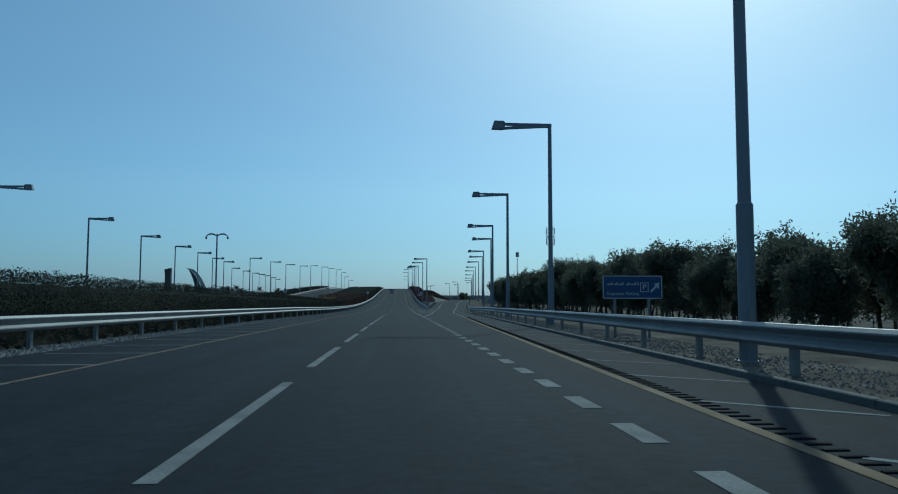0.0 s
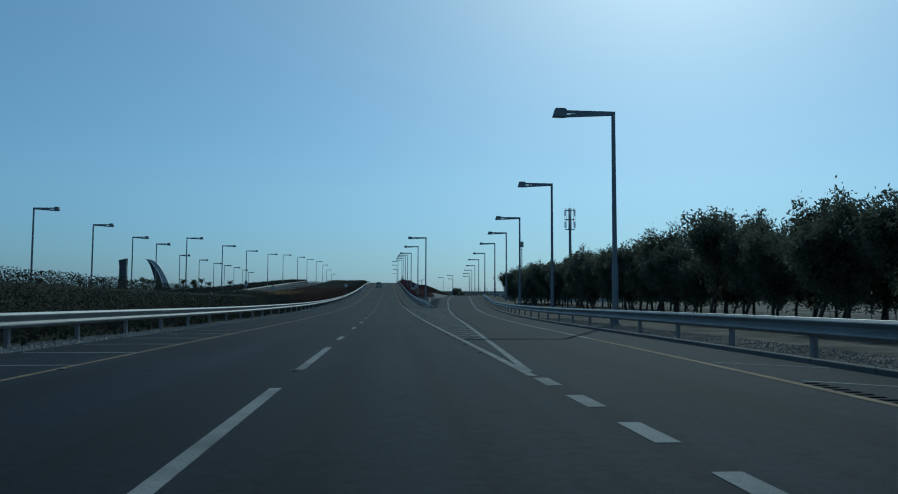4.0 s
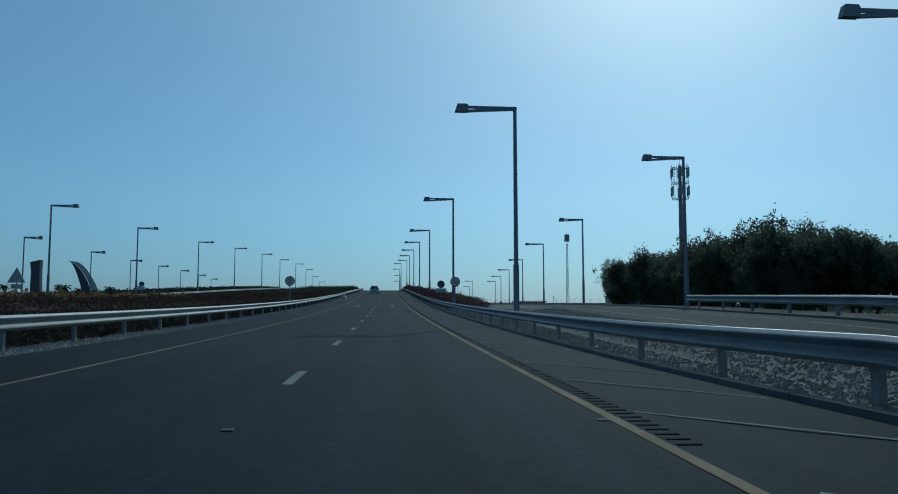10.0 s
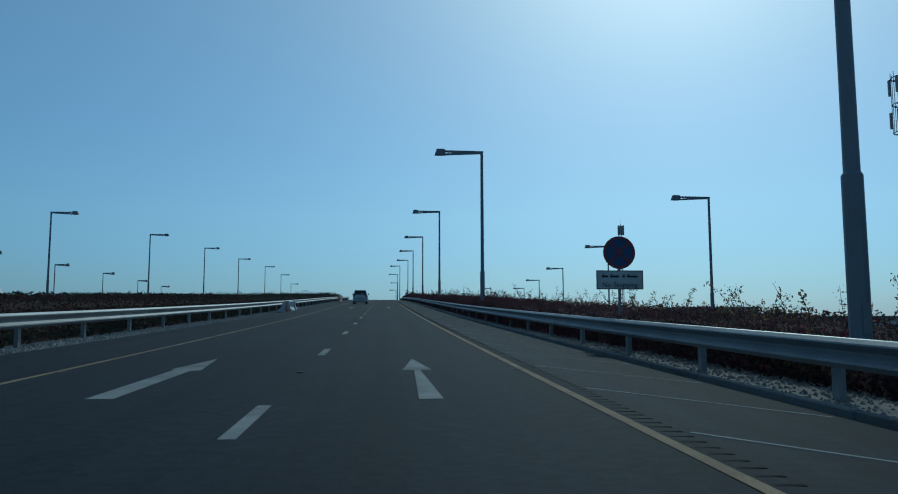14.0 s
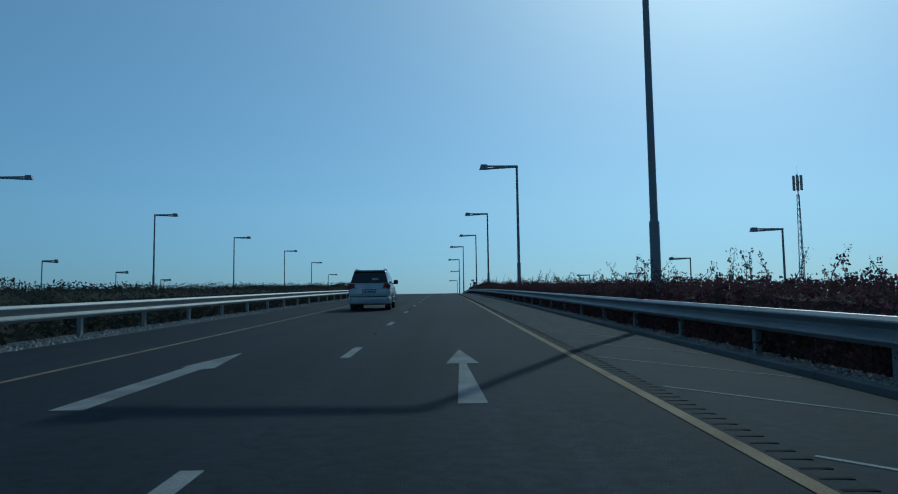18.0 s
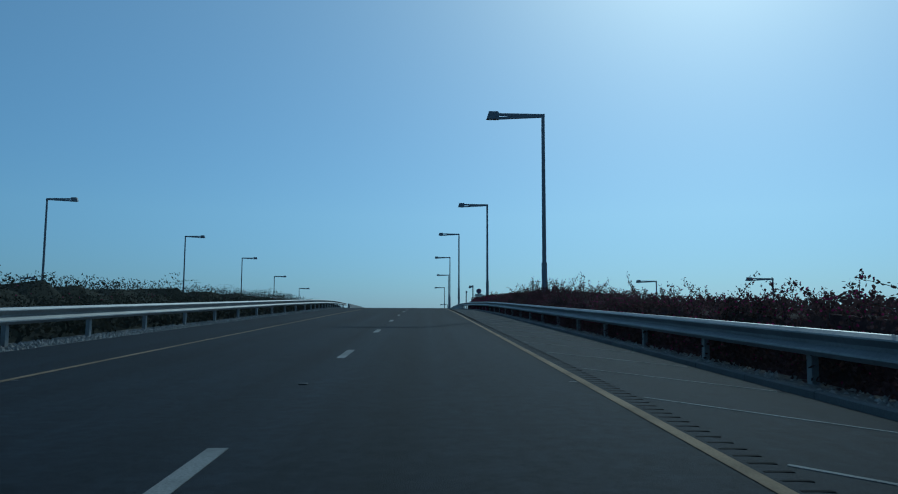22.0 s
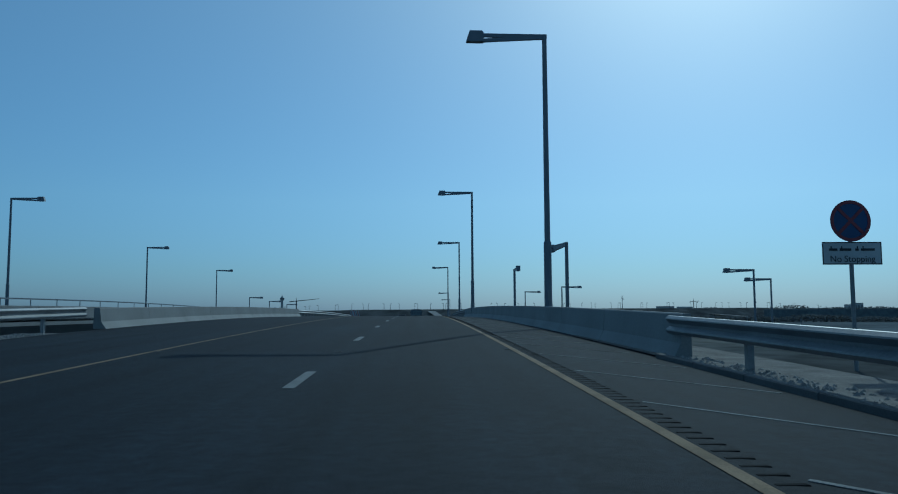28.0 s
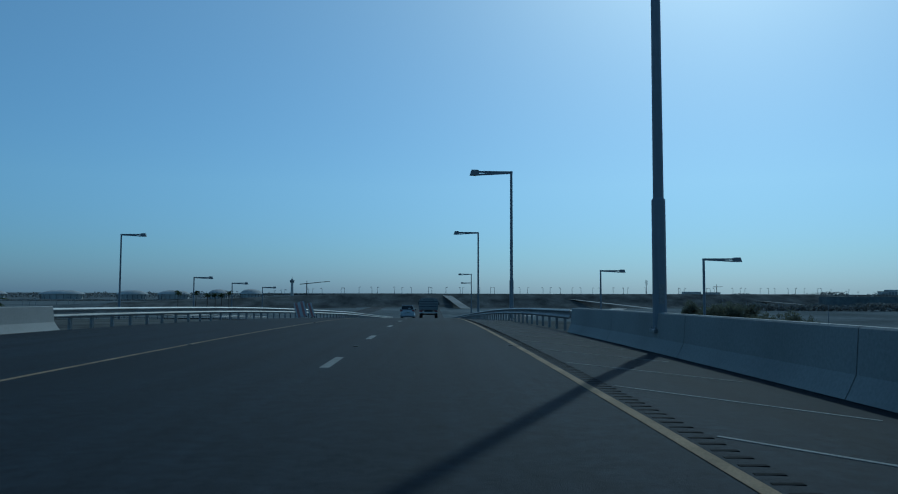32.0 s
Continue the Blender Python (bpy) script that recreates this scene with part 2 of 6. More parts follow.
def part(name, bm, mat, parent=None, label="", smooth=False):
    me = bpy.data.meshes.new(name)
    bmesh.ops.recalc_face_normals(bm, faces=bm.faces)
    bm.to_mesh(me)
    bm.free()
    me.materials.append(mat)
    if smooth:
        me.polygons.foreach_set("use_smooth", [True] * len(me.polygons))
    ob = new(name, me)
    if parent is not None:
        ob.parent = parent
    if label:
        ob["label"] = label
    return ob


def again(name, me, parent, m):
    ob = new(name, me)
    ob.parent = parent
    ob.matrix_basis = m
    return ob


def box(bm, x0, x1, y0, y1, z0, z1, bevel=0.0):
    r = bmesh.ops.create_cube(bm, size=1.0)
    for v in r["verts"]:
        v.co = Vector((x0 + (v.co.x + 0.5) * (x1 - x0), y0 + (v.co.y + 0.5) * (y1 - y0), z0 + (v.co.z + 0.5) * (z1 - z0)))
    if bevel:
        bmesh.ops.bevel(bm, geom=list({e for v in r["verts"] for e in v.link_edges}), offset=bevel, segments=1, affect="EDGES")
    return bm


def rod(bm, a, b, r0, r1=None, sides=8):
    a, b = Vector(a), Vector(b)
    r1 = r0 if r1 is None else r1
    q = (b - a).to_track_quat("Z", "Y").to_matrix()
    rings = []
    for c, r in ((a, r0), (b, r1)):
        rings.append([bm.verts.new(c + q @ Vector((r * math.cos(2 * math.pi * i / sides), r * math.sin(2 * math.pi * i / sides), 0))) for i in range(sides)])
    for i in range(sides):
        j = (i + 1) % sides
        bm.faces.new((rings[0][i], rings[0][j], rings[1][j], rings[1][i]))
    bm.faces.new(rings[1])
    bm.faces.new(rings[0][::-1])
    return bm


def thing(name, place=(0, 0, 0), turn=0.0):
    ob = new(name)
    ob.empty_display_size = 0.2
    ob.matrix_basis = pose(*place, 0, 0, turn)
    return ob


def knots(y, table):
    return float(np.interp(y, [a for a, _ in table], [b for _, b in table]))


# ---- the line of the road ----
RISE = [(-400, 0), (-40, 0.12), (0, 0.02), (40, -0.12), (80, -0.3), (120, -0.56), (160, -0.52), (200, -0.06), (240, 0.8), (280, 2.04), (320, 3.51),
        (360, 5.03), (400, 6.45), (440, 7.75), (480, 8.56), (520, 8.78), (560, 8.3), (600, 7.0), (640, 5.4), (680, 3.8), (720, 2.3), (760, 1.1),
        (800, 0.3), (840, 0.0), (960, 0.0), (3000, 0.0)]
RY, RZ = np.array([a for a, _ in RISE], float), np.array([b for _, b in RISE], float)
TAN = np.gradient(RZ, RY)


def road_z(y):
    """The height of the carriageways along the road, smooth between the knots."""
    i = int(np.clip(np.searchsorted(RY, y) - 1, 0, len(RY) - 2))
    h = RY[i + 1] - RY[i]
    u = min(max((y - RY[i]) / h, 0), 1)
    return float((1 + 2 * u) * (1 - u) ** 2 * RZ[i] + u * (1 - u) ** 2 * h * TAN[i] + u * u * (3 - 2 * u) * RZ[i + 1] + u * u * (u - 1) * h * TAN[i + 1])


GROUND_Z = -0.75
RAMP_EDGE = [(-300, 4.2), (0, 4.3), (22, 4.64), (32, 5.0), (42, 5.5), (63, 6.2), (77, 7.0), (109, 8.4), (121, 8.95), (139, 10.3), (194, 15.2), (258, 22.0), (300, 26.0), (400, 34.8), (480, 42), (620, 55)]


def ramp_edge(y):
    """The right edge line of the exit lane."""
    return sum(knots(y + d, RAMP_EDGE) for d in (-12, -6, 0, 6, 12)) / 5


def ramp_z(y):
    """The height of the exit lane: it leaves the main road at the nose."""
    return road_z(y) if y < 165 else road_z(165) + knots(y, [(165, 0), (178, 0.38), (190, 0.78), (218, 1.33), (258, 1.78), (310, 1.88), (400, 1.5), (470, 1.3), (520, -0.2)])


def gore_right(y):
    """The left edge line of the exit ramp, past the nose."""
    return knots(y, [(82, 3.72), (105, 5.25), (112, 5.7), (127, 6.5), (159, 8.7), (194, 11.4), (258, 18.0), (300, 21.8), (400, 30.6), (480, 37.8), (620, 50.8)])


def kerb_right(y):
    """The right edge of the asphalt of the main carriageway past the nose, of the exit lane before it."""
    return 6.25


def left_edge(y):
    """The left edge of the asphalt: it steps out towards the bridge."""
    return knots(y, [(0, -6.6), (430, -6.6), (488, -10.2), (508, -10.75), (541, -10.75), (546, -10.6), (600, -7.2), (2000, -7.0)])


def opposite_left(y):
    """The far edge of the carriageway for the other direction."""
    return max(-37.6, -29.4 - 0.078 * (y - 79))


def opposite_right(y):
    return opposite_left(y) + 10.4


def steps(a, b, d):
    n = max(1, int(round((b - a) / d)))
    return [a + (b - a) * i / n for i in range(n + 1)]


def ribbon(name, ys, left, right, height, mat, lift=0.0, parent=None, label="", cols=1):
    """A flat strip along the road between two lines."""
    v, f = [], []
    for y in ys:
        for c in range(cols + 1):
            x = left(y) + (right(y) - left(y)) * c / cols
            v.append((x, y, height(y) + lift))
    w = cols + 1
    for i in range(len(ys) - 1):
        for c in range(cols):
            a = i * w + c
            f.append((a, a + 1, a + w + 1, a + w))
    return mesh_of(name, v, f, mat, parent, label, smooth=True)


def sweep(name, ys, line, height, profile, mat, parent=None, label="", side=1, closed=True, smooth=False):
    """A profile of (out, up) points drawn along a line of the plan; side -1 mirrors it."""
    v, f, n = [], [], len(profile)
    for y in ys:
        for dx, dz in profile:
            v.append((line(y) + side * dx, y, height(y) + dz))
    for i in range(len(ys) - 1):
        for c in range(n if closed else n - 1):
            d = (c + 1) % n
            f.append((i * n + c, i * n + d, (i + 1) * n + d, (i + 1) * n + c))
    if closed and not smooth:
        f.append(tuple(range(n)))
        f.append(tuple((len(ys) - 1) * n + c for c in reversed(range(n))))
    return mesh_of(name, v, f, mat, parent, label, smooth)

# ---- ground and carriageways ----


def terrain(x, y):
    """One sheet: flat land, the long embankment of the overpass with a gap under the bridge, and the far embankment that crosses ahead."""
    z = GROUND_Z
    rise = road_z(y) - 0.16 - GROUND_Z
    if 487 < y < 540:
        rise = 0.0
    out = max(0.0, x - 11.5, -43.0 - x)
    if y > 160 or x < 0:
        if x <= 11.5 or rise > 0.7:
            z = GROUND_Z + max(0.0, rise - out / 2.2)
    elif x <= ramp_edge(y) + 2.2:
        z = GROUND_Z + rise
    else:
        z = GROUND_Z + max(0.0, rise - (x - ramp_edge(y) - 2.2) / 6)
    if 160 < y < 520 and x > 11.5:
        lo, hi = gore_right(y) - 3, ramp_edge(y) + 4.5
        z = max(z, ramp_z(y) - 0.16 - max(0.0, lo - x, x - hi) / 2.5)
    if y > 940:
        z = max(z, GROUND_Z + max(0.0, 9.4 - max(0.0, abs(y - 1040 - 0.12 * x) - 14) / 2.6) * min(1.0, max(0.0, (x + 290) / 245), max(0.0, (430 - x) / 130)))
    return z + 0.12 * noise.noise((x * 0.05, y * 0.05, 0)) * min(1, out / 6)


def geometric(start, end, first, grow):
    r, d, v = [], first, start
    while v < end:
        v += d
        d *= grow
        r.append(v)
    return r


GX = [-v for v in reversed(geometric(62, 2600, 5, 1.22))] + steps(-62, 60, 1.95) + geometric(60, 2600, 5, 1.22)
GY = [-v for v in reversed(geometric(60, 900, 12, 1.4))] + steps(-60, 480, 4) + [486.5, 487.5, 500, 520, 539.5, 540.5] + steps(545, 1100, 6) + geometric(1100, 4400, 14, 1.28)
gv = [(x, y, terrain(x, y)) for y in GY for x in GX]
nx = len(GX)
gf = [(j * nx + i, j * nx + i + 1, (j + 1) * nx + i + 1, (j + 1) * nx + i) for j in range(len(GY) - 1) for i in range(nx - 1)]
earth = mesh_of("ground", gv, gf, SAND, smooth=True)
earth.data.materials.append(SCRUB)
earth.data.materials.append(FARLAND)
earth.data.materials.append(SHADED_EARTH)
for i, (a, b, c, d) in enumerate(gf):
    x, y = (gv[a][0] + gv[b][0]) / 2, (gv[a][1] + gv[d][1]) / 2
    if (y > 545 and x < 45) or (y > 920 and abs(x) < 700) or x < -50 or (440 < y < 545 and 6 < x < 26):
        earth.data.polygons[i].material_index = 1
    # the far flats take the colour that has haze mixed in
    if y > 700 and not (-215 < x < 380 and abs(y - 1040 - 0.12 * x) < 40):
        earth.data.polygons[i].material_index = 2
    # ground round the trees gets the earth colour with their shade in it
    if y < 300 and 7 < x < 46:
        earth.data.polygons[i].material_index = 3
tagged(earth, "dusty pale sand flats with a planted embankment", "ground", kind="structure")

ALL_Y = steps(-60, 480, 5) + steps(480, 600, 4)[1:] + steps(600, 1000, 10)[1:]


def fall(x, y):
    """How far the right shoulder has dropped towards the kerb."""
    return 0.048 * max(0.0, x - 3.78) * min(1.0, max(0.0, (y - 168) / 14)) if y < 470 else 0.048 * max(0.0, x - 3.78)


def verge_z(y):
    return road_z(y) - fall(6.4, y)


sv = [(x, y, road_z(y) - fall(x, y)) for y in ALL_Y for x in (3.78, 6.25 if y < 477 or y > 560 else 6.8)]
shoulder = tagged(mesh_of("road_shoulder", sv, [(2 * i, 2 * i + 1, 2 * i + 3, 2 * i + 2) for i in range(len(ALL_Y) - 1)], ASPHALT, smooth=True), "asphalt shoulder that falls towards the kerb", "road", kind="structure")
road = tagged(ribbon("road", ALL_Y, left_edge, lambda y: 3.78, road_z, ASPHALT, cols=3), "dark worn asphalt dual carriageway climbing to an overpass", "road", kind="structure")
EXIT_Y = steps(-60, 164, 4) + steps(165.8, 600, 6)
exit_left = lambda y: kerb_right(y) if y < 166 else max(kerb_right(y), gore_right(y) - 1.4)
exit_right = lambda y: max(6.45, ramp_edge(y) + 1.9)
exit_road = tagged(ribbon("road_exit", EXIT_Y, exit_left, exit_right, ramp_z, ASPHALT), "asphalt exit lane that leaves the main road", "road", kind="structure")
far_road = tagged(ribbon("road_opposite", ALL_Y, opposite_left, opposite_right, road_z, ASPHALT), "asphalt carriageway for the other direction", "road", kind="structure")
under = tagged(ribbon("road_below", [500, 528], lambda y: -300, lambda y: 300, lambda y: GROUND_Z + 0.05, ASPHALT), "crossing road that passes under the bridge", "road", kind="structure")

# ---- road paint, each stripe a piece ----


def patch_mesh(name, outline, mat, lift=0.005):
    """A thin painted shape from a flat outline, at the origin."""
    bm = bmesh.new()
    f = bm.faces.new([bm.verts.new((x, y, 0)) for x, y in outline])
    r = bmesh.ops.extrude_face_region(bm, geom=[f])
    bmesh.ops.translate(bm, vec=(0, 0, lift), verts=[v for v in r["geom"] if isinstance(v, bmesh.types.BMVert)])
    bmesh.ops.recalc_face_normals(bm, faces=bm.faces)
    me = bpy.data.meshes.new(name)
    bm.to_mesh(me)
    bm.free()
    me.materials.append(mat)
    return me


def lay(name, me, x, y, parent, turn=0.0, height=road_z, lift=0.001):
    slope = math.degrees(math.atan(height(y + 1) - height(y - 1)) / 2)
    return again(name, me, parent, pose(x, y, height(y) + lift, slope, 0, 0) @ pose(0, 0, 0, 0, 0, turn))


DASH = patch_mesh("lane_dash", [(-0.075, 0), (0.075, 0), (0.075, 2.0), (-0.075, 2.0)], WHITE_PAINT)
LONGDASH = patch_mesh("long_lane_dash", [(-0.075, 0), (0.075, 0), (0.075, 6.0), (-0.075, 6.0)], WHITE_PAINT)
EXITDASH = patch_mesh("exit_dash", [(-0.11, 0), (0.11, 0), (0.11, 1.0), (-0.11, 1.0)], WHITE_PAINT)
for k in range(-2, 6):
    lay("long_lane_dash", LONGDASH, 0.02, 39.2 + 8.6 * k, road)
DASH_AT = [92.0, 101.1, 110.1, 119.4, 129.1, 138.85, 148.4, 157.9, 167.3, 176.7, 186.0, 224.8, 234.0, 243.7, 253.1, 262.2, 308.2, 317.4, 327.0, 336.7, 346.45, 355.85, 365.6, 375.5, 385.35, 394.6,
           424.2, 433.1, 462.4, 471.6, 481.7, 500.5, 509.6, 519.0, 529.1, 537.2, 1000.0]
dash_ys = [a + (b - a) * k / n for a, b in zip(DASH_AT, DASH_AT[1:]) for n in [max(1, round((b - a) / 9.3))] for k in range(n)]
for y in dash_ys:
    lay("lane_dash", DASH, 0, y, road)
for k in range(-18, 23):
    lay("exit_dash", EXITDASH, 3.68, 37.3 + 2.02 * k, road)


def edge_line(name, ys, line, width, mat, height, parent):
    return ribbon(name, ys, lambda y: line(y) - width / 2, lambda y: line(y) + width / 2, height, mat, 0.006, parent)


edge_line("yellow_edge_line", ALL_Y, lambda y: -3.9, 0.11, YELLOW_PAINT, road_z, road)
edge_line("white_nose_line", steps(81, 168, 4), lambda y: 3.63, 0.14, WHITE_PAINT, road_z, road)
edge_line("yellow_edge_line", steps(168, 480, 5) + steps(484, 600, 4) + steps(610, 1000, 10), lambda y: 3.58, 0.12, YELLOW_PAINT, road_z, road)
edge_line("yellow_exit_edge_line", steps(-60, 92, 4), ramp_edge, 0.15, YELLOW_PAINT, ramp_z, exit_road)
edge_line("white_exit_edge_line", steps(92, 400, 4), ramp_edge, 0.15, WHITE_PAINT, ramp_z, exit_road)
edge_line("white_nose_line_ramp", steps(82, 400, 4), gore_right, 0.14, WHITE_PAINT, lambda y: ramp_z(y) + 0.0, exit_road)
for side in (0.9, 9.7):
    edge_line("edge_line", ALL_Y, lambda y, s=side: opposite_left(y) + s, 0.15, WHITE_PAINT, road_z, far_road)
for k in range(0, 70):
    lay("lane_dash", DASH, opposite_left(5 + 9.05 * k) + 5.3, 5 + 9.05 * k, far_road)


def stripe(name, a, b, width, parent, height=road_z, mat=WHITE_PAINT):
    """A straight stripe between two points of the plan."""
    (x0, y0), (x1, y1) = a, b
    d = Vector((x1 - x0, y1 - y0, 0))
    s = Vector((-d.y, d.x, 0)).normalized() * width / 2
    c = [Vector((x0, y0, 0)) + s, Vector((x0, y0, 0)) - s, Vector((x1, y1, 0)) - s, Vector((x1, y1, 0)) + s]
    drop = fall if height is road_z else (lambda x, y: 0.0)
    low = [(p.x, p.y, height(p.y) - drop(p.x, p.y) + 0.0008) for p in c]
    top = [(p.x, p.y, height(p.y) - drop(p.x, p.y) + 0.006) for p in c]
    return mesh_of(name, low + top, [(4, 5, 6, 7), (0, 1, 5, 4), (1, 2, 6, 5), (2, 3, 7, 6), (3, 0, 4, 7)], mat, parent)


for k in range(41):
    y = 85.22 + 1.945 * k
    xr, m = gore_right(y), (3.66 + gore_right(y)) / 2
    if xr - 3.66 > 0.7 and y < 163.5:
        dip = (m - 3.66) * 1.22
        stripe("nose_stripe", (3.74, y), (m, y - dip), 0.15, road)
        stripe("nose_stripe", (m - 0.03, y - dip - 0.02), (xr - 0.08, y - dip + 0.85 * (xr - m)), 0.2, road)
for k in range(-6, 22):
    y = 41.0 + 3.25 * k
    if y < 100:
        stripe("shoulder_stripe", (-3.85, y), (-6.3, y - 0.05), 0.13, road)
for k in range(-8, 28):
    y = 28.9 + 3.2 * k
    if y < 84:
        stripe("shoulder_stripe", (ramp_edge(y) + 0.25, y), (ramp_edge(y) + 1.7, y - 1.25), 0.1, exit_road, ramp_z)
for k in range(0, 150):
    y = 170.5 + 3.33 * k
    stripe("shoulder_stripe", (3.95, y), (6.1, y - 2.0), 0.06, road)

# raised black bars beside the right edge line
ticks, tf = [], []
for k in range(1800):
    y, x0 = 172.0 + 0.24 * k, 3.68
    z, b = road_z(y) - fall(4.0, y), len(ticks)
    for dz, in_ in ((0.0, 0.0), (0.013, 0.008)):
        ticks += [(x0 + in_, y + in_, z + dz), (x0 + 0.21 - in_, y + in_, z + dz), (x0 + 0.21 - in_, y + 0.065 - in_, z + dz), (x0 + in_, y + 0.065 - in_, z + dz)]
    tf += [(b + 4, b + 5, b + 6, b + 7), (b, b + 1, b + 5, b + 4), (b + 1, b + 2, b + 6, b + 5), (b + 2, b + 3, b + 7, b + 6), (b + 3, b, b + 4, b + 7)]
tagged(mesh_of("rumble_bars", ticks, tf, TAR, road), kind="stuff")
ticks, tf = [], []
for k in range(320):
    y = 0.0 + 0.25 * k
    z, b, x0 = ramp_z(y), len(ticks), ramp_edge(y) + 0.1
    for dz, in_ in ((0.0, 0.0), (0.013, 0.008)):
        ticks += [(x0 + in_, y + in_, z + dz), (x0 + 0.21 - in_, y + in_, z + dz), (x0 + 0.21 - in_, y + 0.065 - in_, z + dz), (x0 + in_, y + 0.065 - in_, z + dz)]
    tf += [(b + 4, b + 5, b + 6, b + 7), (b, b + 1, b + 5, b + 4), (b + 1, b + 2, b + 6, b + 5), (b + 2, b + 3, b + 7, b + 6), (b + 3, b, b + 4, b + 7)]
tagged(mesh_of("rumble_bars", ticks, tf, TAR, exit_road), kind="stuff")

ARROW = patch_mesh("lane_arrow", [(-0.145, 0), (0.145, 0), (0.05, 3.65), (0.24, 3.65), (0, 6.0), (-0.24, 3.65), (-0.05, 3.65)], WHITE_PAINT)
BENT = patch_mesh("merge_arrow", [(-0.2, 0), (0.12, 0), (0.12, 3.45), (0.27, 3.55), (0.02, 5.95), (-0.26, 3.75), (-0.18, 3.7)], WHITE_PAINT)
for y in (246.1, 312.65):
    lay("lane_arrow", ARROW, 1.84, y, road)
lay("merge_arrow", BENT, -1.95, 246.4, road)
lay("merge_arrow", BENT, -1.95, 312.6, road)

STUD = bmesh.new()
box(STUD, -0.055, 0.055, -0.05, 0.05, 0.0, 0.016, 0.006)
me_stud = bpy.data.meshes.new("road_stud")
STUD.to_mesh(me_stud)
STUD.free()
me_stud.materials.append(KERB)
stud_ys = [38.0, 46.6, 62.9, 82.0] + [(y + 2 + z) / 2 for y, z in zip(dash_ys[2::2], dash_ys[3::2]) if y < 620]
for y in stud_ys:
    again("road_stud", me_stud, road, pose(-0.02, y, road_z(y)))
    again("road_stud", me_stud, road, pose(-3.81, y + 0.45, road_z(y)))
    if y < 82 or y > 166:
        again("road_stud", me_stud, road, pose(3.45 if y > 166 else 3.62, y + 0.3, road_z(y)))
for k in range(26):
    y = 86.2 + 3.07 * k
    again("road_stud", me_stud, road, pose(3.46, y, road_z(y)))
    if y > 96:
        again("road_stud", me_stud, road, pose(gore_right(y) + 0.3, y, road_z(y)))

# ---- kerbs, gravel strips, bridge ----


def kerb_run(name, y0, y1, line, height, label):
    """A kerb of separate concrete stones."""
    owner = tagged(thing(name), label, "kerb", kind="structure")
    bm = bmesh.new()
    box(bm, 0, 0.14, 0.006, 1.994, -0.12, 0.1, 0.014)
    me = bpy.data.meshes.new("kerb_stone")
    bm.to_mesh(me)
    bm.free()
    me.materials.append(KERB)
    for i in range(int((y1 - y0) / 2)):
        y = y0 + 2 * i
        a, s = line(y), line(y + 2) - line(y)
        again("kerb_stone", me, owner, pose(a, y, height(y), math.degrees(math.atan((height(y + 2) - height(y)) / 2)), 0, -math.degrees(math.atan(s / 2))))
    return owner


kerb_run("kerb_main", 161, 477, lambda y: kerb_right(y) + 0.02, verge_z, "weathered concrete kerb along the outer shoulder")
kerb_run("kerb_exit", 1, 300, lambda y: exit_right(y) + 0.02, ramp_z, "weathered concrete kerb along the exit lane")


def stones(name, count, ys, line, height, lo, hi, label, seed, size=0.042, rise=None, stop=None, mat=GRAVEL):
    """Loose stones along a strip: squashed five-sided lumps in one mesh."""
    rng = np.random.default_rng(seed)
    y = rng.uniform(ys[0], ys[1], count)
    u = rng.uniform(0, 1, count)
    s = rng.uniform(0.4, 1.0, count) * size
    base = np.array([(1, 0, 0), (0.25, 0.95, 0), (-0.85, 0.5, 0), (-0.8, -0.6, 0), (0.3, -0.95, 0), (0.1, 0.0, 0.85)])
    ang = rng.uniform(0, 6.28, count)
    c, d = np.cos(ang)[:, None], np.sin(ang)[:, None]
    v = base[None] * s[:, None, None] * rng.uniform(0.7, 1.3, (count, 6, 1))
    v = np.stack([v[..., 0] * c - v[..., 1] * d, v[..., 0] * d + v[..., 1] * c, v[..., 2]], -1)
    top = np.array([min(hi, stop(a) - line(a)) if stop else hi for a in y])
    x = np.array([line(a) for a in y]) + lo + u * np.maximum(0.05, top - lo)
    z = np.array([rise(b, a) if rise else height(a) for a, b in zip(y, x)])
    v += np.stack([x, y, z - 0.005], -1)[:, None]
    b = 6 * np.arange(count)[:, None]
    f = (b[:, :, None] + np.array([(0, 1, 5), (1, 2, 5), (2, 3, 5), (3, 4, 5), (4, 0, 5)])[None]).reshape(-1, 3)
    return tagged(mesh_of(name, v.reshape(-1, 3), f, mat), label, "gravel", kind="stuff")


strip = tagged(ribbon("gravel_bed_left", steps(-60, 488, 4), lambda y: left_edge(y) - 1.5, left_edge, road_z, BED, -0.02), "pale crushed stone strip under the guard rail", "gravel", kind="structure")
stones("gravel_left", 34000, (10, 487), left_edge, lambda y: road_z(y) - 0.02, -1.15, 0.05, "loose pale stones on the median side of the road", 1, 0.08)
tagged(ribbon("gravel_bed_right", steps(330, 486, 4), lambda y: kerb_right(y) + 0.16, lambda y: kerb_right(y) + 2.0, lambda y: verge_z(y) + 0.03, BED), "crushed stone verge behind the kerb", "gravel", kind="structure")


def nose_far(y):
    return max(kerb_right(y) + 0.5, gore_right(y) - 1.4)


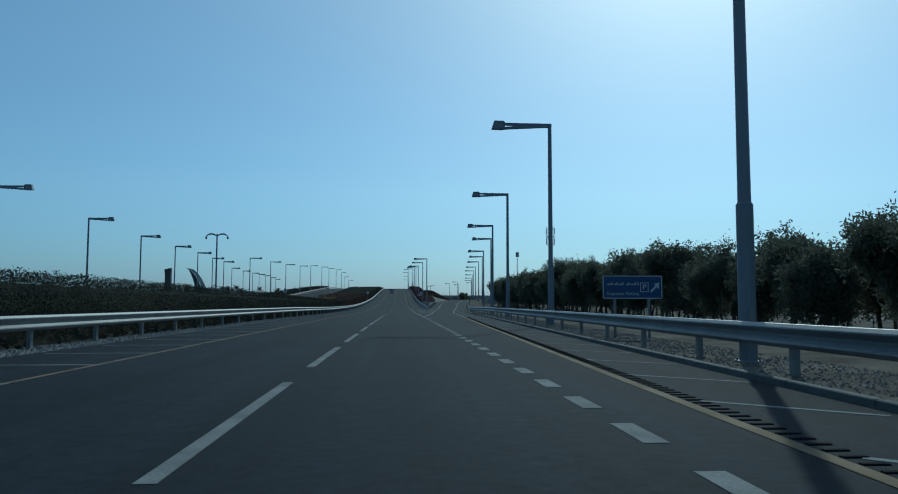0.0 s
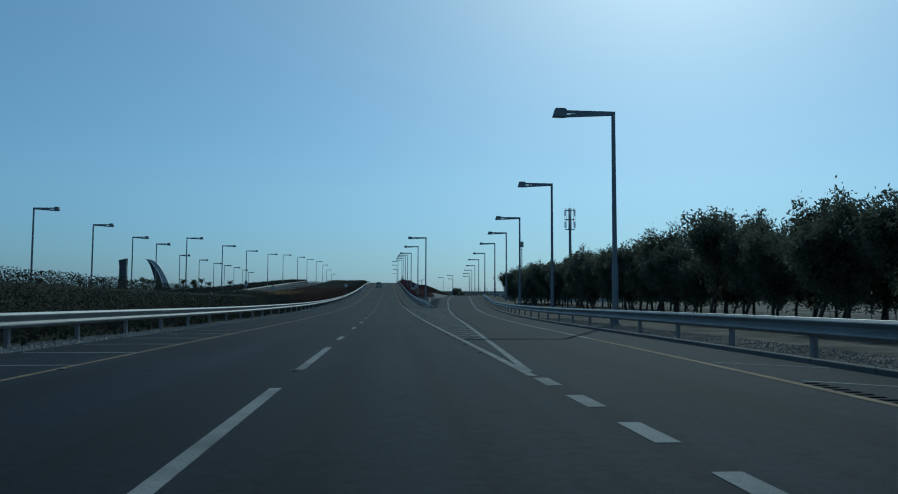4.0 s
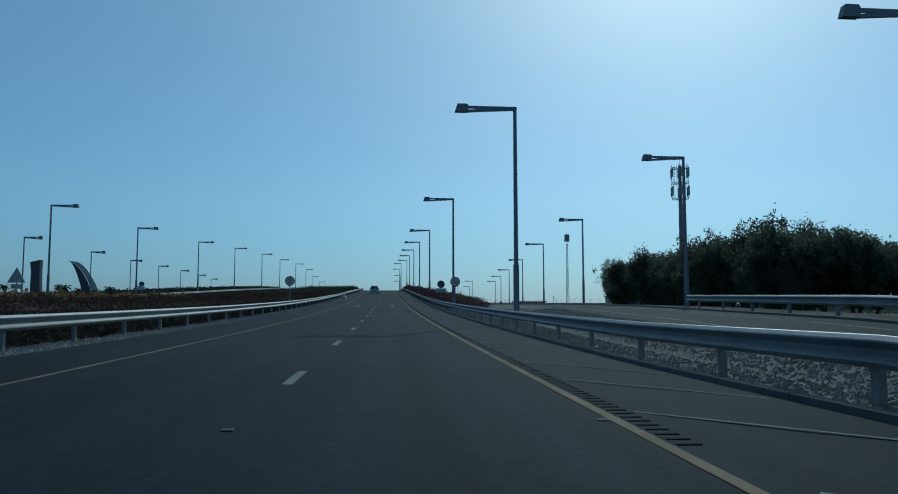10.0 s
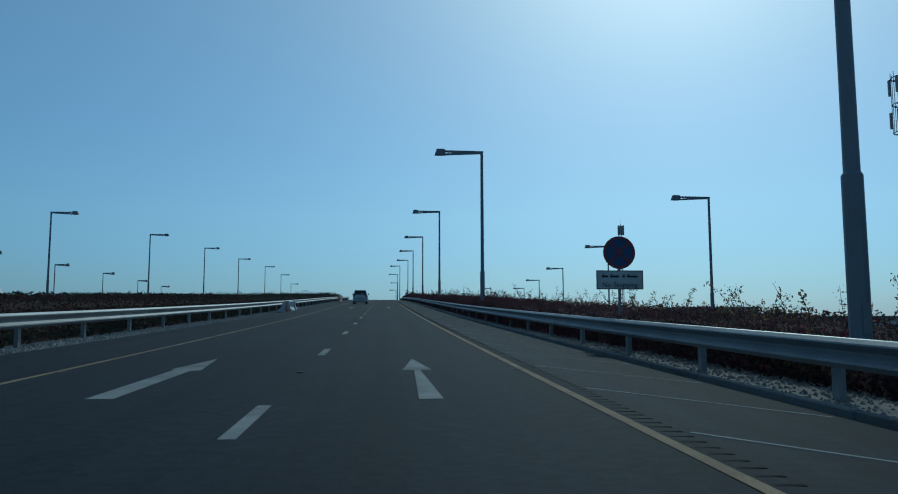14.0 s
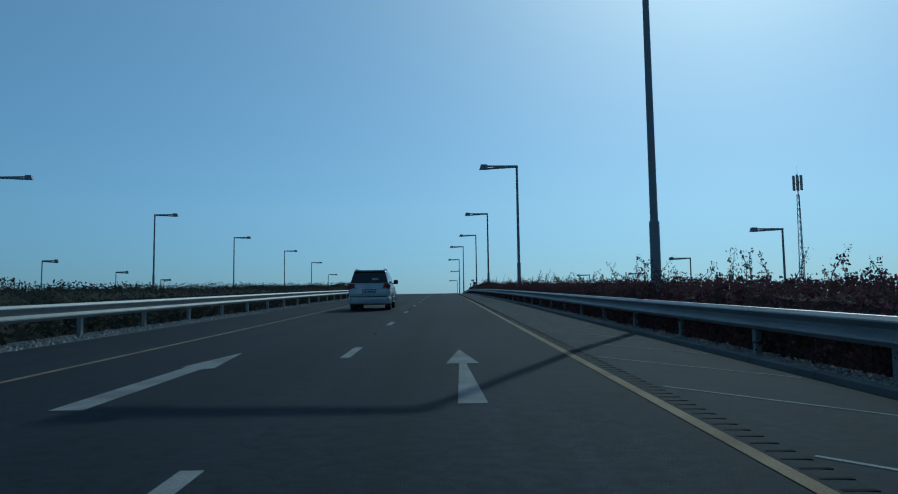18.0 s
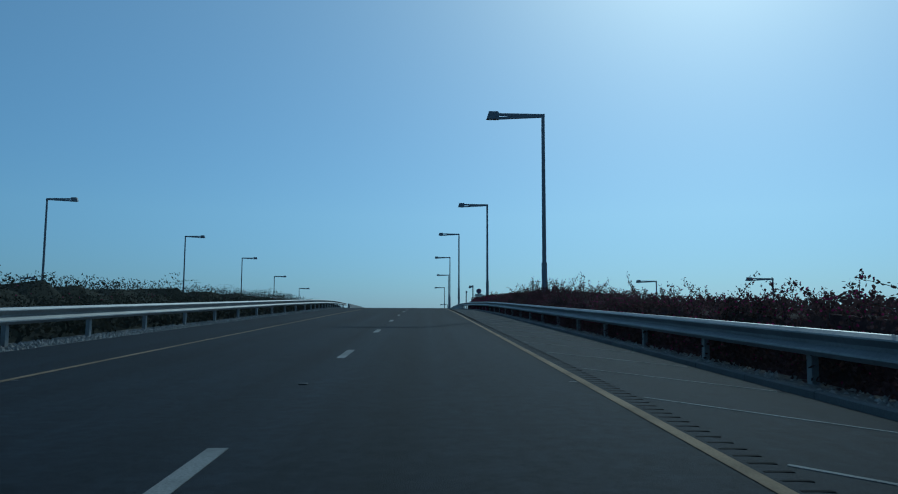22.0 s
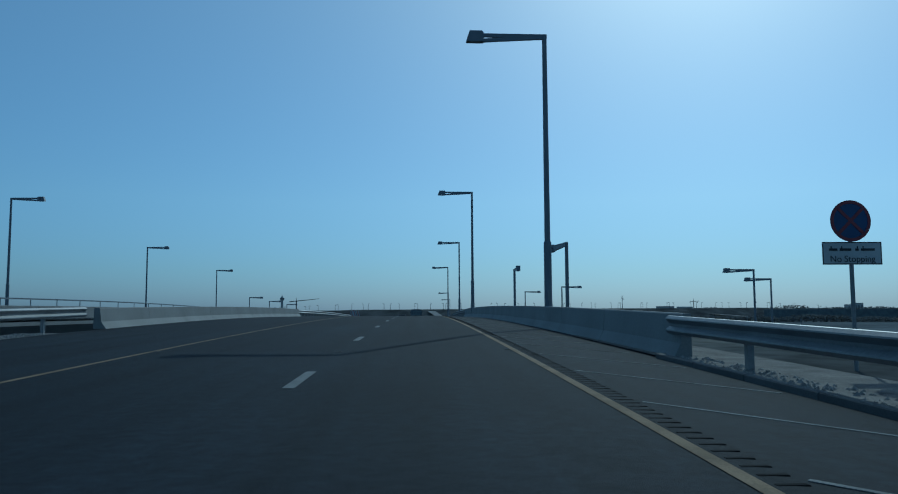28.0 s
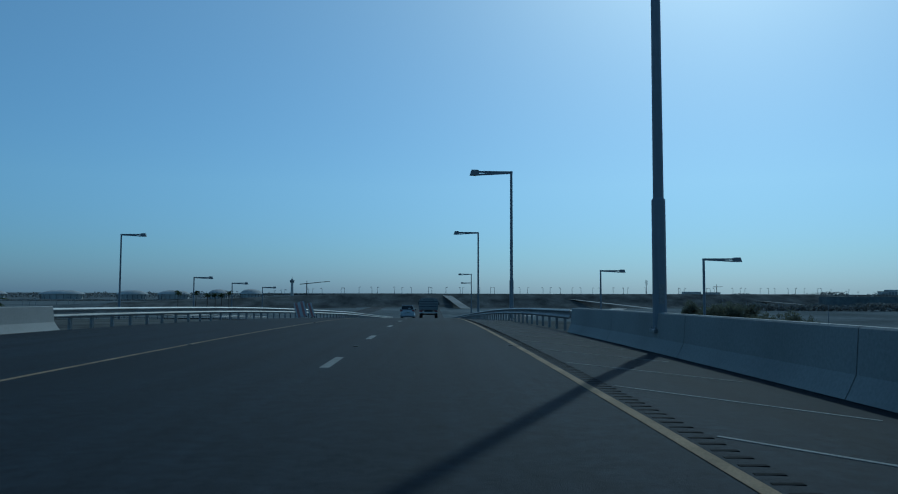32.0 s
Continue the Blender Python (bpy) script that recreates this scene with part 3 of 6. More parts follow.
def nose_z(x, y):
    """The bed between the road and the exit ramp: level behind the kerb, then rising to the ramp."""
    a, b = kerb_right(y), nose_far(y)
    m = a + min(5.0, 0.55 * (b - a))
    u = min(1.0, max(0.0, (x - m) / (b - m)))
    return (verge_z(y) + 0.03) * (1 - u) + (ramp_z(y) - 0.004) * u


NOSE_Y = steps(163, 334, 3)
nv = [(kerb_right(y) + 0.16 + (nose_far(y) - kerb_right(y) - 0.16) * c / 8, y) for y in NOSE_Y for c in range(9)]
tagged(mesh_of("gravel_nose", [(x, y, nose_z(x, y)) for x, y in nv], [(9 * r + c, 9 * r + c + 1, 9 * r + c + 10, 9 * r + c + 9) for r in range(len(NOSE_Y) - 1) for c in range(8)], BED, smooth=True), "crushed stone bed between the road and the exit ramp", "gravel", kind="structure")
stones("gravel_right", 46000, (164, 262), lambda y: kerb_right(y), lambda y: verge_z(y), 0.2, 5.6, "loose pale stones behind the kerb", 2, 0.05, nose_z, nose_far, mat=BROWN_GRAVEL)
stones("gravel_right", 9000, (262, 478), lambda y: kerb_right(y), lambda y: verge_z(y) + 0.03, 0.2, 0.9, "loose pale stones under the guard rail", 3, 0.055)
tagged(ribbon("verge_exit", steps(-40, 300, 4), lambda y: exit_right(y) + 0.16, lambda y: exit_right(y) + 4.5, lambda y: ramp_z(y) + 0.03, SHADED_EARTH), "dry sandy verge beside the exit lane, darkened for tree shade", "verge", kind="structure")
stones("gravel_exit", 22000, (6, 120), exit_right, lambda y: ramp_z(y) + 0.03, 0.2, 2.6, "loose stones on the verge of the exit lane", 4, mat=BROWN_GRAVEL)
deck = tagged(sweep("bridge_deck", steps(484, 544, 3), lambda y: 0.0, road_z, [(-11.7, -0.22), (7.4, -0.22), (7.4, -0.5), (5.4, -1.7), (-9.9, -1.7), (-11.7, -0.5)], CONCRETE), "concrete bridge deck carrying the road", "bridge", kind="structure")
tagged(sweep("bridge_deck_opposite", steps(484, 544, 3), lambda y: 0.0, road_z, [(-38.2, -0.22), (-26.6, -0.22), (-26.6, -0.5), (-28.0, -1.7), (-36.6, -1.7), (-38.2, -0.5)], CONCRETE), "concrete bridge deck of the opposite carriageway", "bridge", kind="structure")
for x in (-8.0, 4.0, -35.0, -29.0):
    bm = bmesh.new()
    rod(bm, (x, 514, GROUND_Z - 0.3), (x, 514, road_z(514) - 1.6), 0.55, 0.55, 16)
    tagged(part("bridge_pier", bm, CONCRETE, smooth=False), "round concrete pier under the bridge", "pier", group="bridge piers", kind="structure")
for y in (485.5, 542.5):
    bm = bmesh.new()
    box(bm, -39, 8.2, y - 0.9, y + 0.9, GROUND_Z - 0.5, road_z(y) - 0.4)
    tagged(part("bridge_abutment", bm, CONCRETE), "concrete wall under the end of the bridge", "abutment", kind="structure")

PARAPET = [(0.0, 0.0), (0.07, 0.1), (0.2, 0.32), (0.26, 0.93), (0.29, 0.96), (0.45, 0.96), (0.48, 0.93), (0.5, 0.0)]


def parapet(name, y0, y1, line, side, label, tall=1.0, batter=1.0):
    owner = tagged(thing(name), label, "parapet", kind="structure")
    n = int(round((y1 - y0) / 6.0))
    for i in range(n):
        a, b = y0 + (y1 - y0) * i / n, y0 + (y1 - y0) * (i + 1) / n - 0.025
        sweep("parapet_block", steps(a, b, 2.0), line, verge_z if side > 0 and line(a) > 0 else road_z, [(x * batter, z * tall) for x, z in PARAPET], CONCRETE, owner, side=side)
    return owner


parapet("parapet_right", 477, 545, lambda y: 6.64, 1, "pale smooth concrete bridge parapet", 0.92, 0.75)
parapet("parapet_left", 491.5, 543, lambda y: knots(y, [(491, -10.3), (508, -10.85), (541, -10.85)]), -1, "pale smooth concrete bridge parapet with a flared foot", 0.83)
parapet("parapet_opposite", 478, 560, lambda y: -27.0, 1, "concrete parapet of the opposite carriageway")
rail = tagged(thing("bridge_railing"), "dark steel tube railing along the opposite bridge edge", "railing")
sweep("top_tube", steps(474, 566, 4), lambda y: -26.6, lambda y: road_z(y) + 1.45, [(-0.06, -0.05), (0.06, -0.05), (0.06, 0.05), (-0.06, 0.05)], POLE, rail)
for k in range(24):
    y = 474.2 + 4 * k * 0.995
    bm = bmesh.new()
    rod(bm, (-26.6, y, road_z(y) + (0.9 if 478 < y < 560 else -0.1)), (-26.6, y, road_z(y) + 1.42), 0.035, None, 6)
    part("rail_post", bm, POLE, rail)

# ---- guard rails: folded beams on posts ----
W_BEAM = [(0.0, 0.832), (0.03, 0.826), (0.083, 0.778), (0.086, 0.757), (0.006, 0.672), (0.0, 0.62), (0.084, 0.556), (0.087, 0.528), (0.04, 0.468), (0.0, 0.46),
          (-0.008, 0.468), (0.034, 0.478), (0.075, 0.53), (0.074, 0.55), (-0.012, 0.615), (-0.006, 0.678), (0.074, 0.76), (0.072, 0.772), (0.026, 0.814), (-0.008, 0.82)]


def guard_rail(y0, y1, line, height, side, label, post_gap=2.0, flare=None):
    """Folded steel beam lengths that lap at the posts. side: +1 when its face looks to +x."""
    owner = tagged(thing("guard_rail"), label, "guard rail")
    n = max(1, int(round((y1 - y0) / 16.0)))
    for i in range(n):
        a, b = y0 + (y1 - y0) * i / n, y0 + (y1 - y0) * (i + 1) / n
        sweep("rail_beam", steps(a, b + (0.12 if i < n - 1 else 0), 4.0), lambda y, k=i: line(y) + side * 0.003 * (k % 2), height, W_BEAM, GALV, owner, side=side)
    bm = bmesh.new()
    box(bm, -0.05, 0.05, -0.07, 0.07, -0.25, 0.78)
    me = bpy.data.meshes.new("rail_post")
    bm.to_mesh(me)
    bm.free()
    me.materials.append(GALV)
    bm = bmesh.new()
    box(bm, -0.07, 0.07, -0.06, 0.06, 0.5, 0.78, 0.01)
    me2 = bpy.data.meshes.new("spacer_block")
    bm.to_mesh(me2)
    bm.free()
    me2.materials.append(GALV)
    for k in range(int((y1 - y0) / post_gap) + 1):
        y = y0 + 0.3 + post_gap * k
        if y < y1:
            again("rail_post", me, owner, pose(line(y) - side * 0.2, y, height(y)))
            again("spacer_block", me2, owner, pose(line(y) - side * 0.078, y, height(y)))
    return owner


rail_left = lambda y: left_edge(y) - 0.72
guard_rail(-20, 491.2, rail_left, road_z, 1, "long galvanised steel guard rail on gravel on the median side", 4.0)
guard_rail(543.2, 700, rail_left, lambda y: road_z(y) - 0.1, 1, "galvanised steel guard rail past the bridge", 1.6)
main_right = lambda y: 6.75 + (0.9 * max(0.0, (166 - y) / 8) if y < 166 else 0.0)
guard_rail(162, 477.5, main_right, lambda y: verge_z(y) - 0.66 * max(0.0, (172 - y) / 10), -1, "galvanised steel guard rail behind the kerb", 4.0)
guard_rail(545.3, 720, lambda y: 6.85, verge_z, -1, "galvanised steel guard rail past the bridge", 2.0)
exit_rail = lambda y: exit_right(y) + 0.62
guard_rail(0, 210, exit_rail, ramp_z, -1, "galvanised steel guard rail beside the exit lane", 4.0)
guard_rail(20, 478, lambda y: opposite_right(y) + 0.9, road_z, -1, "galvanised steel guard rail of the opposite carriageway", 4.0)
guard_rail(20, 700, lambda y: opposite_left(y) - 0.8, road_z, 1, "galvanised steel guard rail on the far side of the opposite carriageway", 4.0)
# ---- street lamps ----


def prism(bm, outline, y0, y1):
    """A flat shape in the upright plane across the road, with thickness along it."""
    f = [bm.verts.new((x, y0, z)) for x, z in outline]
    g = [bm.verts.new((x, y1, z)) for x, z in outline]
    bm.faces.new(f)
    bm.faces.new(g[::-1])
    for i in range(len(f)):
        j = (i + 1) % len(f)
        bm.faces.new((f[i], f[j], g[j], g[i]))
    return bm


def street_lamp(height=11.7, arm=3.35, base=3.0):
    """A stepped pole with a level tapering arm to -x and a flat wedge-shaped head."""
    ob = thing("street_lamp")
    bm = bmesh.new()
    rod(bm, (0, 0, 0.0), (0, 0, base), 0.165, 0.16, 12)
    rod(bm, (0, 0, base), (0, 0, base + 0.05), 0.16, 0.125, 12)
    rod(bm, (0, 0, base + 0.05), (0, 0, height - 0.02), 0.125, 0.098, 12)
    part("pole", bm, POLE, ob, smooth=False)
    bm = bmesh.new()
    box(bm, -0.2, 0.2, -0.2, 0.2, -0.05, 0.03, 0.01)
    foot = part("base_plate", bm, GALV, ob)
    for sx in (-0.15, 0.15):
        for sy in (-0.15, 0.15):
            bm = bmesh.new()
            rod(bm, (sx, sy, 0.03), (sx, sy, 0.08), 0.02, None, 6)
            part("bolt", bm, GALV, foot)
    k, h = arm / 3.35, height
    bm = bmesh.new()
    for shape in ([(0.1, h), (-1.75, h + 0.01), (-1.75, h - 0.155), (-1.75, h - 0.3), (0.1, h - 0.2)],
                  [(-1.75, h + 0.01), (-2.62, h + 0.015), (-2.62, h - 0.125), (-1.75, h - 0.155)],
                  [(-1.75, h - 0.156), (-2.62, h - 0.205), (-2.62, h - 0.35), (-1.75, h - 0.3)]):
        prism(bm, [(x * k, z) for x, z in shape], -0.055, 0.055)
    part("arm", bm, POLE, ob)
    bm = bmesh.new()
    prism(bm, [(x * k, z) for x, z in ((-2.6, h + 0.02), (-2.68, h + 0.1), (-3.2, h + 0.1), (-3.35, h - 0.345), (-2.6, h - 0.345))], -0.16, 0.16)
    head = part("lamp_head", bm, POLE, ob)
    bm = bmesh.new()
    box(bm, -3.2 * k, -2.75 * k, -0.12, 0.12, h - 0.365, h - 0.346, 0.006)
    part("lens", bm, LENS, head)
    bm = bmesh.new()
    box(bm, -0.06, 0.06, -0.175, -0.16, 0.6, 1.05, 0.003)
    part("hatch", bm, GALV, ob)
    return tagged(ob, "tall grey steel street lamp with a level arm", "street lamp")


lamp = street_lamp()


def stretched(x, y, z, top, turn=0, height=11.7):
    """A lamp's pose whose foot stands at z and whose arm lies at the height top."""
    return pose(x, y, z, 0, 0, turn) @ Matrix.Diagonal((1, 1, (top - z) / height, 1))


lamp["group"] = "lamps along the main road"
MAIN_LAMPS = [(248.2, 8.55, 13.05), (288.7, 8.16, 13.86), (328.35, 8.16, 15.5), (371.0, 8.36, 17.2), (414.6, 8.38, 18.81), (455.8, 8.53, 19.98), (493.1, 7.0, 21.03), (534.6, 6.92, 20.79),
              (576.6, 7.99, 19.57), (618.2, 7.93, 18.03), (707, 11.7, 14.5), (757, 14.3, 12.9)]
for y, x, top in MAIN_LAMPS:
    copy_thing(lamp, stretched(x, y, road_z(y) + (0.02 if not 480 < y < 545 else 0.35), top))
for y, x, z in ((227.6, -40.2, 1.3), (261.4, -40.3, 2.0), (293.5, -40.3, 2.7), (334.7, -40.6, 4.1), (376.9, -41.2, 6.2), (412.0, -39.6, 7.2), (453.6, -39.8, 8.2), (499.7, -39.5, 9.4),
                (538.3, -39.2, 9.0), (579.1, -40.2, 7.4), (617.3, -39.7, 5.8), (649, -40.0, 0.7), (674, -40.0, 0.0), (702, -40.0, -0.7)):
    copy_thing(lamp, pose(x, y, z, 0, 0, 180))
exit_lamp = street_lamp(10.9, 3.1)
exit_lamp.matrix_basis = pose(8.2, 31.0, ramp_z(31) + 0.03)
exit_lamp["group"] = "lamps along the exit lane"
for y, x, top in ((55.65, 9.45, 10.46), (80.3, 10.76, 10.33), (106.0, 12.67, 10.23), (135.5, 16.08, 11.15), (161.9, 17.85, 10.93), (191.23, 20.83, 11.59), (218.29, 22.82, 11.79), (259.3, 26.15, 12.24)):
    copy_thing(exit_lamp, stretched(x, y, ramp_z(y) + 0.03, top, 0, 10.9))
for y, x in ((299.1, 29.42), (340, 33.0), (381, 36.5), (420, 40.0), (462, 44.2)):
    copy_thing(lamp, stretched(x, y, ramp_z(y) + 0.03, ramp_z(y) + 11.25))
tagged(ribbon("road_link", steps(150, 520, 6), lambda y: -27.6 - 0.078 * (y - 57), lambda y: -21.8 - 0.078 * (y - 57) if y > 250 else max(opposite_left(y) - 0.9, -27.6 - 0.078 * (y - 57)), lambda y: terrain(-25 - 0.078 * (y - 57), y) + 0.25 if y > 250 else road_z(y) - 0.05, ASPHALT), "asphalt ramp beside the opposite carriageway", "road", kind="structure")
for y, x, top in ((79.5, -31.4, 10.4), (111.5, -36.9, 11.28), (138.5, -39.7, 11.43), (164.8, -42.1, 11.7), (188.9, -44.2, 11.98), (220.6, -48.75, 12.54), (243.2, -51.0, 12.79),
                  (299.0, -61.0, 13.26), (338.5, -65.0, 13.79), (372.0, -67.6, 14.09), (410, -71.6, 14.8), (449, -75.3, 15.4), (490, -79, 15.6), (530, -83, 15.6)):
    copy_thing(exit_lamp, stretched(x, y, terrain(x, y) - 0.02, top, 180, 10.9))
tall_lamp = street_lamp(13.5, 3.2)
tall_lamp["group"] = "lamps of the loop ramp"
for x, y, top, r in ((23.4, 613, 12.75, 180), (36.03, 537.3, 13.25, 0), (43.2, 548.5, 12.74, 0), (37.68, 487.3, 13.14, 0)):
    copy_thing(tall_lamp, stretched(x, y, terrain(x, y), top, r, 13.5))
tall_lamp.matrix_basis = stretched(24.3, 579, terrain(24.3, 579), 12.75, 180, 13.5)
lamp.matrix_basis = stretched(8.32, 206.2, road_z(206.2) + 0.02, 11.84)


# ---- plants ----


def card_mesh(name, centres, sizes, mat, seed, long=1.6, lean=None):
    """Many small pointed leaf blades, each turned at random, in one mesh."""
    rng = np.random.default_rng(seed)
    n = len(centres)
    a = rng.normal(size=(n, 3))
    if lean is not None:
        a += lean
    a /= np.linalg.norm(a, axis=1, keepdims=True)
    b = np.cross(a, rng.normal(size=(n, 3)))
    b /= np.linalg.norm(b, axis=1, keepdims=True)
    s = np.asarray(sizes)[:, None]
    a, b = a * s * long * 0.5, b * s * 0.5
    v = np.stack([centres - a, centres + b * 0.9 - a * 0.1, centres + a, centres - b * 0.9 - a * 0.1], 1).reshape(-1, 3)
    me = bpy.data.meshes.new(name)
    me.vertices.add(4 * n)
    me.vertices.foreach_set("co", v.astype(np.float32).ravel())
    me.loops.add(4 * n)
    me.loops.foreach_set("vertex_index", np.arange(4 * n, dtype=np.int32))
    me.polygons.add(n)
    me.polygons.foreach_set("loop_start", np.arange(0, 4 * n, 4, dtype=np.int32))
    me.update(calc_edges=True)
    me.materials.append(mat)
    return me


def lumps(x, y, scale, seed):
    """Smooth bumps of the plan, from a few crossed waves."""
    rng = np.random.default_rng(seed)
    t = np.zeros_like(x)
    for k in range(9):
        d = rng.uniform(0, 6.28)
        f = rng.uniform(0.6, 2.6) / scale
        t += np.sin((x * np.cos(d) + y * np.sin(d)) * f * 6.28 + rng.uniform(0, 6.28)) / 9
    return t * 1.6


ROADZ = np.vectorize(road_z)


def hedge(name, count, y0, y1, x_in, x_out, tall, mat, size, label, seed, base=ROADZ, core=True, flowers=0.0, spread=0.35):
    """A dense bank of shrubs: a dark uneven core with leaves all over its top and face."""
    rng = np.random.default_rng(seed)
    y = rng.uniform(y0, y1, count)
    u = rng.uniform(0, 1, count) ** 1.5
    xi, xo = np.vectorize(x_in)(y), np.vectorize(x_out)(y)
    x = xi + (xo - xi) * u
    top = np.vectorize(tall)(y) * (1 + spread * lumps(x, y, 4.0, seed + 7)) * np.minimum(1, 0.35 + 2.6 * np.abs(x - xi) / 1.2)
    z = base(y) + top * (1 - 0.55 * rng.uniform(0, 1, count) ** 2.2) + rng.uniform(-0.02, 0.12, count)
    face = rng.uniform(0, 1, count) < 0.3
    x = np.where(face, xi + rng.uniform(-0.15, 0.25, count) * np.sign(xo - xi), x)
    z = np.where(face, base(y) + np.vectorize(tall)(y) * rng.uniform(0.02, 0.75, count), z)
    pts = np.stack([x, y, z], -1)
    sz = rng.uniform(0.6, 1.3, count) * size
    owner = tagged(new(name, card_mesh(name, pts, sz, mat, seed + 1)), label, "hedge", kind="stuff")
    if flowers:
        f = rng.uniform(0, 1, count) < flowers * (0.4 + np.maximum(0, lumps(x, y, 9.0, seed + 3)) * 2)
        blooms = new("blooms", card_mesh("blooms", pts[f] + (0, 0, 0.05), sz[f] * 0.8, FLOWER, seed + 5, 1.1))
        blooms.parent = owner
        blooms["label"] = "magenta flower bracts"
    if core:
        ys = steps(y0, y1, 1.2)
        v, fc, m = [], [], 9
        for yy in ys:
            for i in range(m):
                k = i / (m - 1)
                xx = x_in(yy) + (x_out(yy) - x_in(yy)) * k
                h = 0.0 if i in (0, m - 1) else tall(yy) * 0.84 * (1 + spread * float(lumps(np.array([xx]), np.array([yy]), 4.0, seed + 7)[0]))
                v.append((xx, yy, float(base(np.array([yy]))[0]) + h - (0.2 if h == 0 else 0)))
        for j in range(len(ys) - 1):
            for i in range(m - 1):
                fc.append((j * m + i, j * m + i + 1, (j + 1) * m + i + 1, (j + 1) * m + i))
        inner = mesh_of("shrub_core", v, fc, mat, owner)
        inner["kind"] = "stuff"
    return owner


def sprigs(name, count, y0, y1, x0, x1, z_of, lo, hi, label, seed, mat=BOUGAIN, bloom=0.0):
    """Long shoots that stand out over a hedge, with leaves along them."""
    rng = np.random.default_rng(seed)
    bm, pts, sz = bmesh.new(), [], []
    for k in range(count):
        y, x = rng.uniform(y0, y1), rng.uniform(x0, x1)
        p = Vector((x, y, z_of(y)))
        d = Vector((rng.normal() * 0.5, rng.normal() * 0.5, 1)).normalized()
        n, length = 6, rng.uniform(lo, hi)
        for i in range(n):
            q = p + d * length / n
            r0, r1 = 0.011 * (1 - i / n) + 0.003, 0.011 * (1 - (i + 1) / n) + 0.003
            rod(bm, p, q, r0, r1, 3)
            for j in range(int(rng.integers(7, 14))):
                pts.append(p.lerp(q, rng.uniform(0, 1)) + Vector(rng.normal(size=3) * 0.045))
                sz.append(rng.uniform(0.025, 0.055))
            p, d = q, (d + Vector((rng.normal() * 0.16, rng.normal() * 0.16, -0.06))).normalized()
    owner = tagged(part(name, bm, BARK), label, "shoots", kind="stuff")
    pts, sz = np.array(pts), np.array(sz)
    ob = new("shoot_leaves", card_mesh("shoot_leaves", pts, sz, mat, seed + 1))
    ob.parent = owner
    if bloom:
        f = rng.uniform(0, 1, len(pts)) < bloom
        ob = new("blooms", card_mesh("blooms", pts[f] + (0, 0, 0.03), sz[f] * 1.1, FLOWER, seed + 2, 1.1))
        ob.parent = owner
    return owner


REDDISH = leaf_material("russet_shrub_leaves", (0.062, 0.037, 0.034), (0.078, 0.054, 0.042), 0.22, 0.2)
median_tall = lambda y: knots(y, [(0, 2.02), (90, 2.05), (135, 1.9), (165, 1.25), (200, 1.1), (300, 1.15), (380, 1.1), (388, 1.35), (400, 1.5), (412, 1.32), (424, 1.22), (436, 1.0), (452, 0.72), (480, 0.55)])
# the median: taller dark green shrubs first, russet ones on the slope, green again near the bridge
hedge("median_hedge", 230000, 0, 165, lambda y: -9.3, lambda y: opposite_right(y) + 1.6, median_tall, HEDGE, 0.048, "dense dark green hedge on the median", 11, spread=0.06)
hedge("median_hedge", 130000, 160, 300, lambda y: -9.0, lambda y: opposite_right(y) + 1.6, median_tall, REDDISH, 0.065, "low russet shrubs on the median slope", 12, flowers=0.03, spread=0.2)
hedge("median_hedge", 160000, 296, 478, lambda y: left_edge(y) - 2.3, lambda y: -25, median_tall, HEDGE, 0.055, "dark green shrubs with a few blooms on the median", 13, flowers=0.03)
hedge("median_groundcover", 20000, 0, 485, lambda y: left_edge(y) - 1.2, lambda y: left_edge(y) - 3.4, lambda y: 0.4, HEDGE, 0.13, "low dark creeping plants behind the guard rail", 14, core=False)
hedge("dry_grass", 9000, 150, 240, lambda y: -17, lambda y: -24, lambda y: 1.2, DRYGRASS, 0.3, "patch of dry tan grass among the shrubs", 15, core=False)
hedge("far_median_hedge", 22000, 150, 480, lambda y: -42, lambda y: -48, lambda y: 1.2, HEDGE, 0.25, "dark shrubs beyond the opposite carriageway", 16)
right_tall = lambda y: knots(y, [(243, 0.15), (252, 0.85), (300, 1.08), (370, 1.05), (398, 1.0), (409, 1.4), (426, 1.35), (442, 1.2), (460, 1.25), (466, 0.5)])
hedge("roadside_hedge", 240000, 244, 466, lambda y: knots(y, [(244, 7.7), (258, 7.5), (270, 7.02), (470, 7.02)]), lambda y: 12.4, right_tall, BOUGAIN, 0.058, "dense dark bougainvillea hedge behind the guard rail", 21, base=lambda y: ROADZ(y) - 0.1, flowers=0.09, spread=0.22)
hedge("roadside_blooms", 9000, 436, 466, lambda y: 7.05, lambda y: 11.5, lambda y: 1.2, FLOWER, 0.075, "bougainvillea in magenta bloom near the bridge", 22, base=lambda y: ROADZ(y) - 0.08, core=False, spread=0.2)
sprigs("hedge_shoots", 800, 276, 384, 7.15, 10.5, lambda y: road_z(y) + 0.7, 0.35, 0.95, "loose leafy shoots above the hedge", 23, bloom=0.2)
sprigs("hedge_shoots", 560, 384, 464, 7.15, 10.5, lambda y: road_z(y) + 0.7, 0.3, 0.75, "loose leafy shoots above the hedge", 27, bloom=0.2)
sprigs("hedge_shoots", 130, 276, 384, 7.3, 9.8, lambda y: road_z(y) + 0.75, 0.8, 1.5, "tall arching shoots above the hedge", 24, bloom=0.2)
